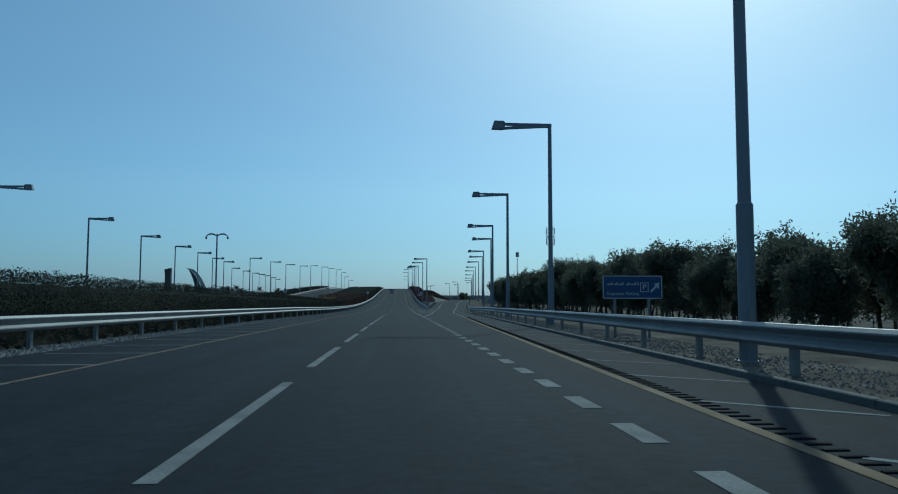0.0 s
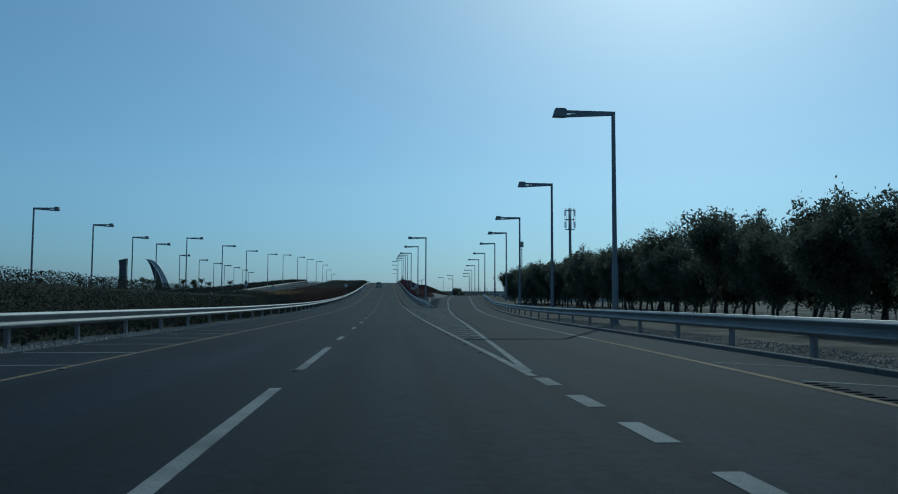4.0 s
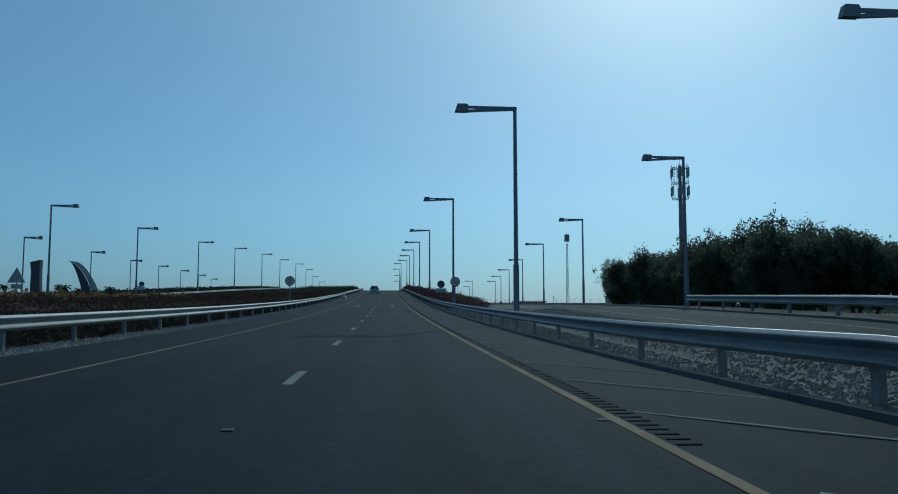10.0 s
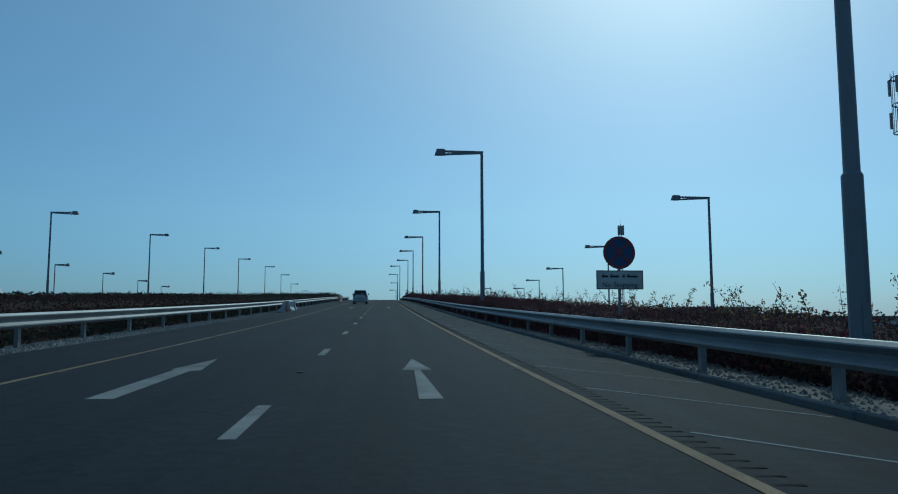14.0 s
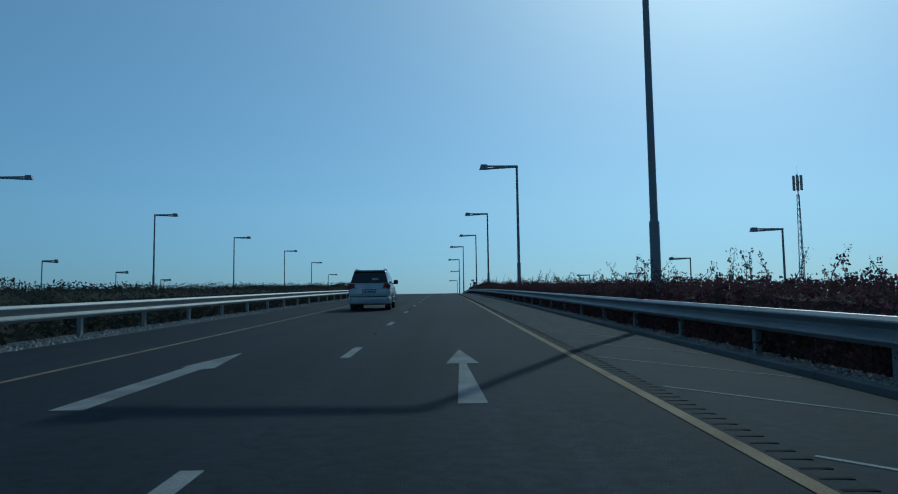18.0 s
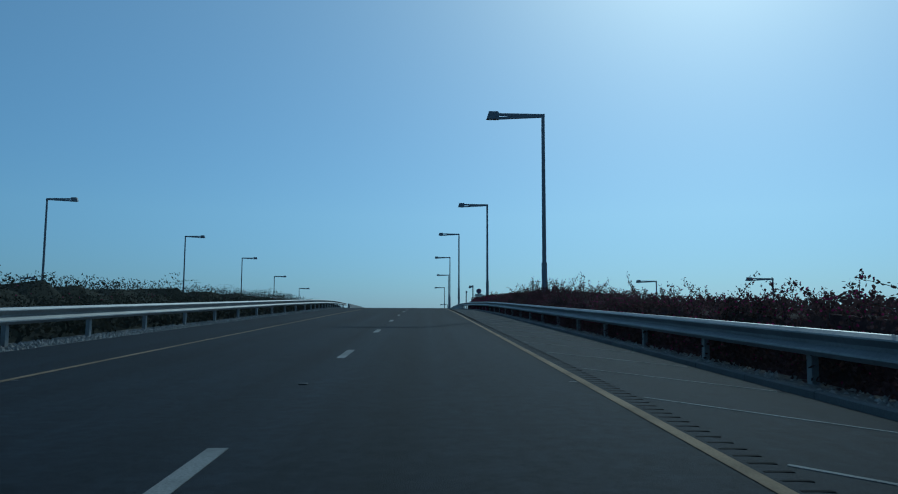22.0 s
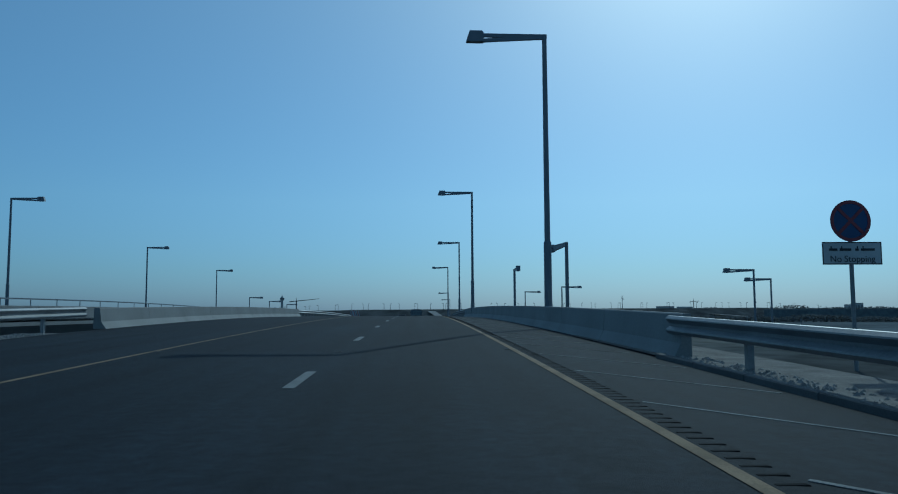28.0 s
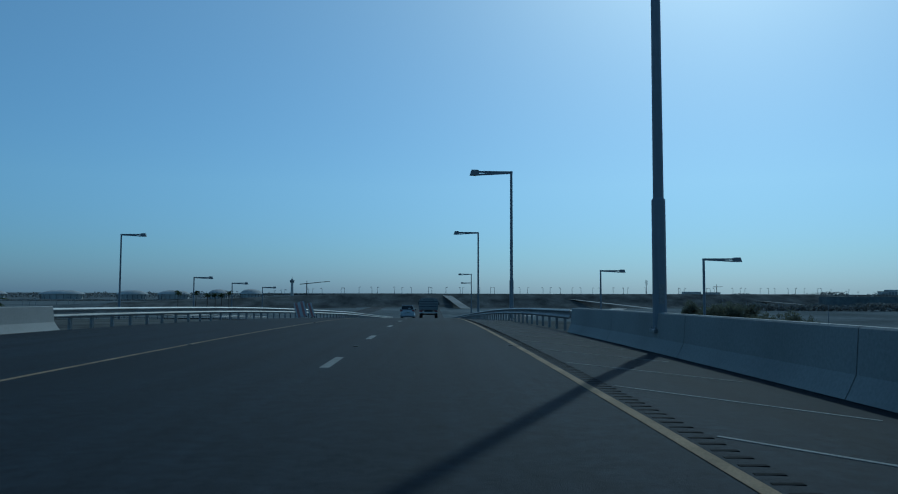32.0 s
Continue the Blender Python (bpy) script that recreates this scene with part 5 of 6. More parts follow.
bm = bmesh.new()
for i, (z0, z1, w0, w1, lean0, lean1) in enumerate(((-0.2, 9, 2.3, 1.75, 0.3, 0.0), (9, 17, 1.75, 1.65, 0.0, -0.1), (17, 20.2, 1.65, 1.95, -0.1, -0.25))):
    a = [bm.verts.new((lean0 + sx * w0, sy * 1.3, z0)) for sx, sy in ((-1, -1), (1, -1), (1, 1), (-1, 1))]
    b = [bm.verts.new((lean1 + sx * w1, sy * 1.2, z1 + (0.9 if i == 2 and sx > 0 else 0))) for sx, sy in ((-1, -1), (1, -1), (1, 1), (-1, 1))]
    for k in range(4):
        bm.faces.new((a[k], a[(k + 1) % 4], b[(k + 1) % 4], b[k]))
    bm.faces.new(b)
    bm.faces.new(a[::-1])
part("tower_body", bm, DARKSTEEL, mate)
tagged(mate, "dark tapering tower sculpture with a notched top", "sculpture")

# ---- vehicles ----


def loft(bm, sections):
    """A closed shell through mirrored half profiles: each section is (y, [(x, z), ...]) from the bottom middle to the top middle."""
    rows = []
    for y, half in sections:
        ring = [bm.verts.new((x, y, z)) for x, z in half] + [bm.verts.new((-x, y, z)) for x, z in reversed(half) if x > 1e-6]
        rows.append(ring)
    n = len(rows[0])
    for a, b in zip(rows, rows[1:]):
        for i in range(n):
            j = (i + 1) % n
            bm.faces.new((a[i], a[j], b[j], b[i]))
    bm.faces.new(rows[0][::-1])
    bm.faces.new(rows[-1])
    return bm


def wheel(ob, x, y, r, w, side):
    bm = bmesh.new()
    prof = [(r * 0.62, 0.0), (r * 0.93, 0.0), (r, 0.05), (r, w - 0.05), (r * 0.93, w), (r * 0.62, w)]
    rings = []
    for i in range(24):
        a = 2 * math.pi * i / 24
        rings.append([bm.verts.new((x + side * (d - w), y + rr * math.cos(a), r + rr * math.sin(a))) for rr, d in prof])
    for i in range(24):
        p, q = rings[i], rings[(i + 1) % 24]
        for k in range(len(prof)):
            j = (k + 1) % len(prof)
            bm.faces.new((p[k], p[j], q[j], q[k]))
    tyre = part("tyre", bm, TYRE, ob, smooth=True)
    tyre.data.set_sharp_from_angle(angle=radians(40))
    bm = bmesh.new()
    rod(bm, (x - side * 0.05, y, r), (x - side * 0.02, y, r), r * 0.16, None, 10)
    for i in range(10):
        a = 2 * math.pi * (i // 2 + (i % 2) * 0.34) / 5
        rod(bm, (x - side * 0.045, y, r), (x - side * 0.03, y + r * 0.6 * math.cos(a), r + r * 0.6 * math.sin(a)), 0.03, 0.02, 6)
    rod(bm, (x - side * 0.12, y, r), (x - side * 0.1, y, r), r * 0.6, r * 0.6, 24)
    for i in range(20):
        a, b = 2 * math.pi * i / 20, 2 * math.pi * (i + 1) / 20
        rod(bm, (x - side * 0.04, y + r * 0.6 * math.cos(a), r + r * 0.6 * math.sin(a)), (x - side * 0.04, y + r * 0.6 * math.cos(b), r + r * 0.6 * math.sin(b)), 0.03, None, 4)
    part("rim", bm, RIM, tyre)


def quad_panel(name, pts, mat, parent, thick=0.012, label=""):
    bm = bmesh.new()
    f = bm.faces.new([bm.verts.new(p) for p in pts])
    f.normal_update()
    r = bmesh.ops.extrude_face_region(bm, geom=[f])
    bmesh.ops.translate(bm, vec=f.normal * thick, verts=[v for v in r["geom"] if isinstance(v, bmesh.types.BMVert)])
    return part(name, bm, mat, parent, label)


def suv():
    ob = thing("suv")
    levels = (0.36, 0.42, 0.5, 0.6, 0.72, 0.84, 0.94, 1.02, 1.08, 1.12, 1.14)
    girth = (0.93, 0.965, 0.985, 0.995, 1.0, 1.0, 0.99, 0.982, 0.97, 0.945, 0.91)

    def low(y, w, zb, zt):
        """Half of a body section, its sill raised round the wheels."""
        for c in (1.02, 3.87):
            if abs(y - c) < 0.47:
                zb = max(zb, 0.39 + math.sqrt(0.47 ** 2 - (y - c) ** 2))
        side = []
        for k, (z, g) in enumerate(zip(levels, girth)):
            z = max(z * zt / 1.14, zb + 0.004 * k)
            side.append((w * g, z))
        return [(0, zb - 0.002), (w * 0.6, zb - 0.001)] + side + [(w * 0.6, side[-1][1] + 0.015), (0, side[-1][1] + 0.02)]

    bm = bmesh.new()
    ends = ((0.0, 0.9, 0.42, 1.18), (0.03, 0.945, 0.38, 1.22), (0.09, 0.968, 0.36, 1.235), (0.2, 0.98, 0.36, 1.24), (0.4, 0.985, 0.36, 1.24))
    nose = ((3.3, 0.985, 0.36, 1.2), (4.4, 0.965, 0.4, 1.12), (4.7, 0.93, 0.43, 1.0), (4.88, 0.86, 0.46, 0.92), (4.97, 0.76, 0.5, 0.86))
    rows = sorted(set([r[0] for r in ends + nose] + [1.02 + 0.47 * math.sin(a * math.pi / 20) for a in range(-10, 11)] + [3.87 + 0.47 * math.sin(a * math.pi / 20) for a in range(-10, 11)] + [1.55, 1.9, 2.3, 2.7]))
    grid = ends + nose
    body_rows = []
    for y in rows:
        k = max(i for i in range(len(grid)) if grid[i][0] <= y + 1e-9)
        p, q = grid[k], grid[min(k + 1, len(grid) - 1)]
        f = 0 if q[0] == p[0] else (y - p[0]) / (q[0] - p[0])
        body_rows.append((y, low(y, *[p[i] + f * (q[i] - p[i]) for i in (1, 2, 3)])))
    loft(bm, body_rows)
    body = part("body", bm, CARPAINT, ob, smooth=True)
    body.data.set_sharp_from_angle(angle=radians(38))
    for s in (-1, 1):
        for y in (0.62, 1.42, 2.24, 3.22):
            bm = bmesh.new()
            box(bm, s * 0.983 - 0.006, s * 0.983 + 0.006, y, y + 0.008, 0.5 if 1.3 < y < 3 else 0.9, 1.06)
            part("panel_gap", bm, PLASTIC, body)
        bm = bmesh.new()
        box(bm, s * 0.985 - 0.012, s * 0.985 + 0.012, 1.55, 3.36, 0.56, 0.63, 0.01)
        part("side_moulding", bm, CARPAINT, body)
    def top(w0, w1, z):
        return [(0, 1.2), (w0 * 0.6, 1.2), (w0, 1.2), (w0 * 0.985, 1.25), (w0 * 0.985 + (w1 - w0 * 0.985) * 0.5 + 0.008, 1.25 + (z - 1.35) * 0.5), (w1, z - 0.1), (w1 * 0.975, z - 0.055), (w1 * 0.92, z - 0.025), (w1 * 0.75, z - 0.008), (0, z + 0.008)]

    bm = bmesh.new()
    loft(bm, [(0.14, top(0.93, 0.9, 1.36)), (0.4, top(0.935, 0.765, 1.82)), (0.46, top(0.935, 0.762, 1.865)), (0.6, top(0.936, 0.763, 1.885)), (1.3, top(0.94, 0.77, 1.905)), (2.0, top(0.94, 0.77, 1.9)), (2.5, top(0.94, 0.765, 1.875)), (2.72, top(0.935, 0.755, 1.84)), (2.85, top(0.93, 0.745, 1.79)), (3.62, top(0.9, 0.86, 1.36))])
    cabin = part("cabin", bm, CARPAINT, ob, smooth=True)
    cabin.data.set_sharp_from_angle(angle=radians(32))
    glass = quad_panel("rear_window", [(-0.85, 0.088, 1.3), (0.85, 0.088, 1.3), (0.73, 0.338, 1.81), (-0.73, 0.338, 1.81)], CARGLASS, ob)
    bm = bmesh.new()
    for i, (x0, x1, z) in enumerate(((0.14, 0.26, 1.47), (0.3, 0.45, 1.47), (0.13, 0.44, 1.44), (0.14, 0.4, 1.5))):
        yy = 0.088 + (z - 1.3) * 0.49 - 0.02
        box(bm, x0, x1, yy - 0.003, yy, z - 0.016, z + 0.016)
    part("window_sticker", bm, SIGNWHITE, glass, "white sticker writing")
    for s in (-1, 1):
        for y0, y1, t0, t1 in ((0.55, 1.15, 0.62, 1.15), (1.22, 2.2, 1.22, 2.2), (2.27, 3.25, 2.27, 2.72)):
            p = [(s * 0.928, y0, 1.28), (s * 0.928, y1, 1.28), (s * 0.792, t1, 1.75), (s * 0.792, t0, 1.75)]
            quad_panel("side_window", p if s > 0 else p[::-1], CARGLASS, ob, 0.01)
        bm = bmesh.new()
        prism(bm, [(s * x, z) for x, z in ((0.58, 1.0), (0.995, 0.98), (0.995, 1.22), (0.93, 1.27), (0.68, 1.25))], -0.012, 0.3)
        bmesh.ops.bevel(bm, geom=bm.edges[:], offset=0.03, segments=3, affect="EDGES")
        lamp_ob = part("tail_lamp", bm, TAILRED, ob)
        bm = bmesh.new()
        prism(bm, [(s * x, z) for x, z in ((0.6, 1.01), (0.82, 1.005), (0.79, 1.06), (0.62, 1.06))], -0.018, -0.011)
        part("clear_lens", bm, LENS, lamp_ob)
        bm = bmesh.new()
        box(bm, s * 1.07 - 0.11, s * 1.07 + 0.11, 2.95, 3.12, 1.22, 1.44, 0.05)
        rod(bm, (s * 0.9, 3.05, 1.24), (s * 1.02, 3.05, 1.28), 0.035, None, 6)
        part("mirror", bm, PLASTIC, ob)
        bm = bmesh.new()
        rod(bm, (s * 0.66, 0.7, 1.955), (s * 0.68, 2.4, 1.935), 0.028, None, 6)
        for y in (0.72, 1.5, 2.38):
            rod(bm, (s * 0.67, y, 1.85), (s * 0.67, y, 1.95), 0.025, None, 6)
        part("roof_rail", bm, RIM, ob)
        bm = bmesh.new()
        box(bm, s * 0.96 - 0.06, s * 0.96 + 0.06, 1.45, 3.2, 0.33, 0.39, 0.02)
        part("running_board", bm, PLASTIC, ob)
        for y in (1.32, 2.3):
            bm = bmesh.new()
            box(bm, s * 0.99 - 0.012, s * 0.99 + 0.012, y, y + 0.22, 1.06, 1.09, 0.006)
            part("door_handle", bm, RIM, ob)
        for y in (1.02, 3.87):
            wheel(ob, s * 0.965, y, 0.39, 0.28, s)
            bm = bmesh.new()
            hoop = []
            for i in range(25):
                a = math.pi * (i / 24 * 1.08 - 0.04)
                hoop.append([bm.verts.new((s * x, y + r * math.cos(a), 0.39 + r * math.sin(a))) for r, x in ((0.46, 0.93), (0.46, 0.998), (0.485, 1.008), (0.53, 1.0), (0.55, 0.975))])
            for p, q in zip(hoop, hoop[1:]):
                for k in range(4):
                    bm.faces.new((p[k], p[k + 1], q[k + 1], q[k]))
            part("arch_trim", bm, CARPAINT, ob, smooth=True)
    bm = bmesh.new()
    bump = lambda w, z0, z1: [(0, z0), (w * 0.9, z0), (w * 0.97, z0 + 0.03), (w, z0 + 0.1), (w, z1 - 0.07), (w * 0.985, z1 - 0.02), (w * 0.96, z1), (0, z1)]
    loft(bm, [(-0.13, bump(0.8, 0.36, 0.6)), (-0.12, bump(0.88, 0.33, 0.62)), (-0.08, bump(0.95, 0.3, 0.635)), (0.0, bump(0.985, 0.29, 0.64)), (0.2, bump(1.0, 0.29, 0.64)), (0.52, bump(0.99, 0.33, 0.64))])
    part("rear_bumper", bm, CARPAINT, ob, smooth=True).data.set_sharp_from_angle(angle=radians(35))
    bm = bmesh.new()
    box(bm, -0.86, 0.86, -0.1, 0.05, 0.642, 0.665, 0.008)
    part("bumper_step", bm, PLASTIC, ob)
    bm = bmesh.new()
    box(bm, -0.5, 0.5, -0.012, 0.04, 1.0, 1.03, 0.008)
    part("tailgate_trim", bm, RIM, ob, "chrome trim bar")
    bm = bmesh.new()
    box(bm, -0.28, 0.28, -0.012, 0.03, 0.84, 0.96, 0.008)
    plate = part("plate", bm, SIGNWHITE, ob)
    bm = bmesh.new()
    box(bm, -0.31, 0.31, -0.008, 0.03, 0.815, 0.985, 0.008)
    part("plate_frame", bm, BLACK, plate)
    bm = bmesh.new()
    rod(bm, (0, -0.008, 1.12), (0, 0.06, 1.12), 0.045, 0.045, 14)
    part("emblem", bm, GALV, ob)
    for s in (-1, 1):
        bm = bmesh.new()
        box(bm, s * 0.82 - 0.06, s * 0.82 + 0.06, -0.128, -0.085, 0.5, 0.56, 0.01)
        part("reflector", bm, PLASTIC, ob)
        bm = bmesh.new()
        box(bm, s * 0.84 - 0.12, s * 0.84 + 0.12, 0.5, 0.53, 0.14, 0.45, 0.006)
        part("mud_flap", bm, PLASTIC, ob)
    bm = bmesh.new()
    for x0, x1 in ((-0.22, -0.12), (-0.06, 0.22)):
        box(bm, x0, x1, -0.0155, -0.0125, 0.875, 0.925)
    part("plate_marks", bm, BLACK, plate)
    bm = bmesh.new()
    box(bm, -0.73, 0.73, 0.25, 0.62, 1.825, 1.895, 0.03)
    part("roof_spoiler", bm, CARPAINT, ob)
    bm = bmesh.new()
    box(bm, -0.09, 0.09, -0.1, 0.05, 0.4, 0.52, 0.02)
    rod(bm, (0, -0.12, 0.45), (0, 0.2, 0.45), 0.05, None, 8)
    part("tow_hitch", bm, PLASTIC, ob)
    bm = bmesh.new()
    box(bm, -0.7, 0.7, 0.3, 4.5, 0.26, 0.42, 0.03)
    rod(bm, (-0.6, 1.02, 0.36), (0.6, 1.02, 0.36), 0.07, None, 8)
    part("chassis", bm, PLASTIC, ob)
    bm = bmesh.new()
    rod(bm, (0.62, 0.02, 0.33), (0.62, 0.6, 0.36), 0.035, None, 8)
    part("exhaust", bm, RIM, ob)
    return tagged(ob, "silver-white large SUV with dark rear glass, on the road", "car")


car = suv()
copy_thing(car, pose(-1.75, 622, road_z(622), math.degrees(math.atan((road_z(626) - road_z(622)) / 4)), 0, 0))
car.matrix_basis = pose(-1.86, 340.4, road_z(340.4), math.degrees(math.atan((road_z(345.5) - road_z(342.6)) / 2.9)), 0, 0)


def light_truck():
    ob = thing("light_truck")
    bm = bmesh.new()
    box(bm, -0.85, 0.85, 3.4, 5.0, 0.75, 1.15, 0.05)
    loft(bm, [(3.4, [(0, 1.15), (0.84, 1.15), (0.84, 1.4), (0.74, 1.95), (0, 1.98)]), (4.4, [(0, 1.15), (0.84, 1.15), (0.84, 1.4), (0.74, 1.93), (0, 1.96)]), (4.95, [(0, 1.15), (0.84, 1.15), (0.84, 1.2), (0.8, 1.25), (0, 1.25)])])
    part("cab", bm, TRUCKPAINT, ob)
    quad_panel("rear_cab_window", [(-0.6, 3.395, 1.5), (0.6, 3.395, 1.5), (0.55, 3.395, 1.85), (-0.55, 3.395, 1.85)], CARGLASS, ob)
    bm = bmesh.new()
    box(bm, -0.92, 0.92, 0.0, 3.3, 0.78, 0.86, 0.01)
    part("bed_floor", bm, TRUCKPAINT, ob)
    for x in (-0.92, 0.88):
        bm = bmesh.new()
        box(bm, x, x + 0.04, 0.0, 3.3, 0.86, 1.75, 0.008)
        part("side_board", bm, TRUCKPAINT, ob)
    bm = bmesh.new()
    box(bm, -0.88, 0.88, 0.0, 0.04, 0.862, 1.72, 0.008)
    tail = part("tailgate", bm, TRUCKPAINT, ob)
    for z in (1.05, 1.3, 1.55):
        bm = bmesh.new()
        box(bm, -0.86, 0.86, -0.02, -0.002, z, z + 0.05, 0.004)
        part("gate_rib", bm, PLASTIC, tail)
    bm = bmesh.new()
    box(bm, -0.5, 0.5, 0.6, 3.2, 0.865, 1.5, 0.03)
    part("load", bm, PLASTIC, ob)
    for s in (-1, 1):
        bm = bmesh.new()
        box(bm, s * 0.72 - 0.14, s * 0.72 + 0.14, -0.05, 0.02, 0.6, 0.72, 0.01)
        part("tail_lamp", bm, TAILRED, ob)
        bm = bmesh.new()
        box(bm, s * 1.0 - 0.07, s * 1.0 + 0.07, 4.5, 4.6, 1.35, 1.6, 0.02)
        rod(bm, (s * 0.82, 4.55, 1.4), (s * 0.96, 4.55, 1.45), 0.02, None, 5)
        part("mirror", bm, PLASTIC, ob)
        for y in (0.9, 4.1):
            wheel(ob, s * 0.86, y, 0.36, 0.26, s)
    bm = bmesh.new()
    box(bm, -0.4, 0.4, 0.1, 4.8, 0.5, 0.76, 0.02)
    rod(bm, (-0.6, 0.9, 0.36), (0.6, 0.9, 0.36), 0.06, None, 8)
    part("chassis", bm, PLASTIC, ob)
    bm = bmesh.new()
    box(bm, -0.85, 0.85, -0.08, -0.03, 0.45, 0.58, 0.01)
    for x in (-0.45, 0.45):
        box(bm, x - 0.04, x + 0.04, -0.04, 0.15, 0.5, 0.6)
    part("rear_bar", bm, SIGNWHITE, ob)
    bm = bmesh.new()
    box(bm, -0.2, 0.2, -0.088, -0.081, 0.47, 0.56, 0.002)
    part("plate", bm, SIGNWHITE, ob)
    return tagged(ob, "small grey flatbed truck with high side boards, driving uphill", "truck")


lorry = light_truck()
lorry.matrix_basis = pose(1.35, 588, road_z(588), math.degrees(math.atan((road_z(592) - road_z(588)) / 4)), 0, 0)

# ---- plastic barriers ----


def water_barrier(red):
    ob = thing("plastic_barrier")
    bm = bmesh.new()
    loft(bm, [(0.0, [(0, 0), (0.27, 0), (0.27, 0.16), (0.13, 0.35), (0.1, 0.85), (0, 0.87)]), (1.5, [(0, 0), (0.27, 0), (0.27, 0.16), (0.13, 0.35), (0.1, 0.85), (0, 0.87)])])
    bmesh.ops.bevel(bm, geom=bm.edges[:], offset=0.02, segments=1, affect="EDGES")
    body = part("barrier_body", bm, ORANGE if red else SIGNWHITE, ob)
    for k in range(5):
        bm = bmesh.new()
        box(bm, 0.115, 0.155, 0.2 + 0.25 * k, 0.29 + 0.25 * k, 0.3, 0.78, 0.01)
        part("rib", bm, ORANGE if red else SIGNWHITE, body)
    return tagged(ob, ("red" if red else "white") + " plastic water-filled road barrier with ribs", "barrier", group="road barriers")


red = water_barrier(True)
red.matrix_basis = pose(-6.75, 374.6, road_z(374.6), 0, 0, -12)
white = water_barrier(False)
white.matrix_basis = pose(-6.35, 294.6, road_z(294.6), 0, 0, 8) @ pose(0, 0, 0, 0, 14, 0)
copy_thing(white, pose(-6.5, 299.6, road_z(299.6), 0, 0, -6))
copy_thing(white, pose(-6.5, 303.4, road_z(303.4), 0, 0, 4))
copy_thing(red, pose(-6.42, 297.4, road_z(297.4), 0, 0, 6))


def warning_panel(x, y, wide, tall, lean, stripes, label):
    """A flat board on two feet that has tipped to one side."""
    ob = thing("tipped_barrier")
    bm = bmesh.new()
    box(bm, -wide / 2, wide / 2, -0.025, 0.025, 0.06, tall, 0.008)
    board = part("board", bm, SIGNWHITE, ob)
    for k in range(stripes):
        u = -wide / 2 + wide * (k + 0.25) / stripes
        bm = bmesh.new()
        box(bm, u, u + 0.45 * wide / stripes, -0.031, -0.0255, 0.07, tall - 0.01)
        part("stripe", bm, ORANGE, board, "faded pink stripe")
    for u in (-wide * 0.38, wide * 0.38):
        bm = bmesh.new()
        box(bm, u - 0.03, u + 0.03, -0.25, 0.25, 0.0, 0.058, 0.01)
        part("foot", bm, PLASTIC, ob)
    ob.matrix_basis = pose(x, y, road_z(y) + 0.02, 0, 0, 14) @ pose(0, 0, 0, -8, lean, 0)
    return tagged(ob, label, "barrier", group="warning panels")


warning_panel(-7.55, 571.0, 0.75, 1.15, -14, 2, "tipped white warning board with faded pink stripes at the rail's end")
warning_panel(-6.85, 571.3, 0.34, 1.1, -16, 1, "narrow white warning board leaning beside another")


# ---- the distance ----


def far_building(name, x, y, wide, deep, high, label, domes=0, windows=0):
    ob = thing(name, (x, y, terrain(x, y) - 0.2))
    bm = bmesh.new()
    box(bm, -wide / 2, wide / 2, 0, deep, 0, high, 0.1)
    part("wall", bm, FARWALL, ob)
    bm = bmesh.new()
    box(bm, -wide / 2 - 0.5, wide / 2 + 0.5, -0.5, deep + 0.5, high + 0.01, high + 0.5, 0.1)
    part("roof", bm, SIGNBACK, ob)
    for k in range(windows):
        w = wide / windows
        bm = bmesh.new()
        box(bm, -wide / 2 + w * (k + 0.2), -wide / 2 + w * (k + 0.8), -0.06, -0.01, high * 0.25, high * 0.75)
        part("window", bm, FARDARK, ob)
    for k in range(domes):
        w = wide / domes
        bm = bmesh.new()
        bmesh.ops.create_uvsphere(bm, u_segments=20, v_segments=10, radius=1.0, matrix=Matrix.Translation((-wide / 2 + w * (k + 0.5), deep / 2, high + 0.3)) @ Matrix.Diagonal((w * 0.48, deep * 0.45, high * 0.55, 1)))
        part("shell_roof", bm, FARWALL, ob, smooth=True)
    return tagged(ob, label, "building")


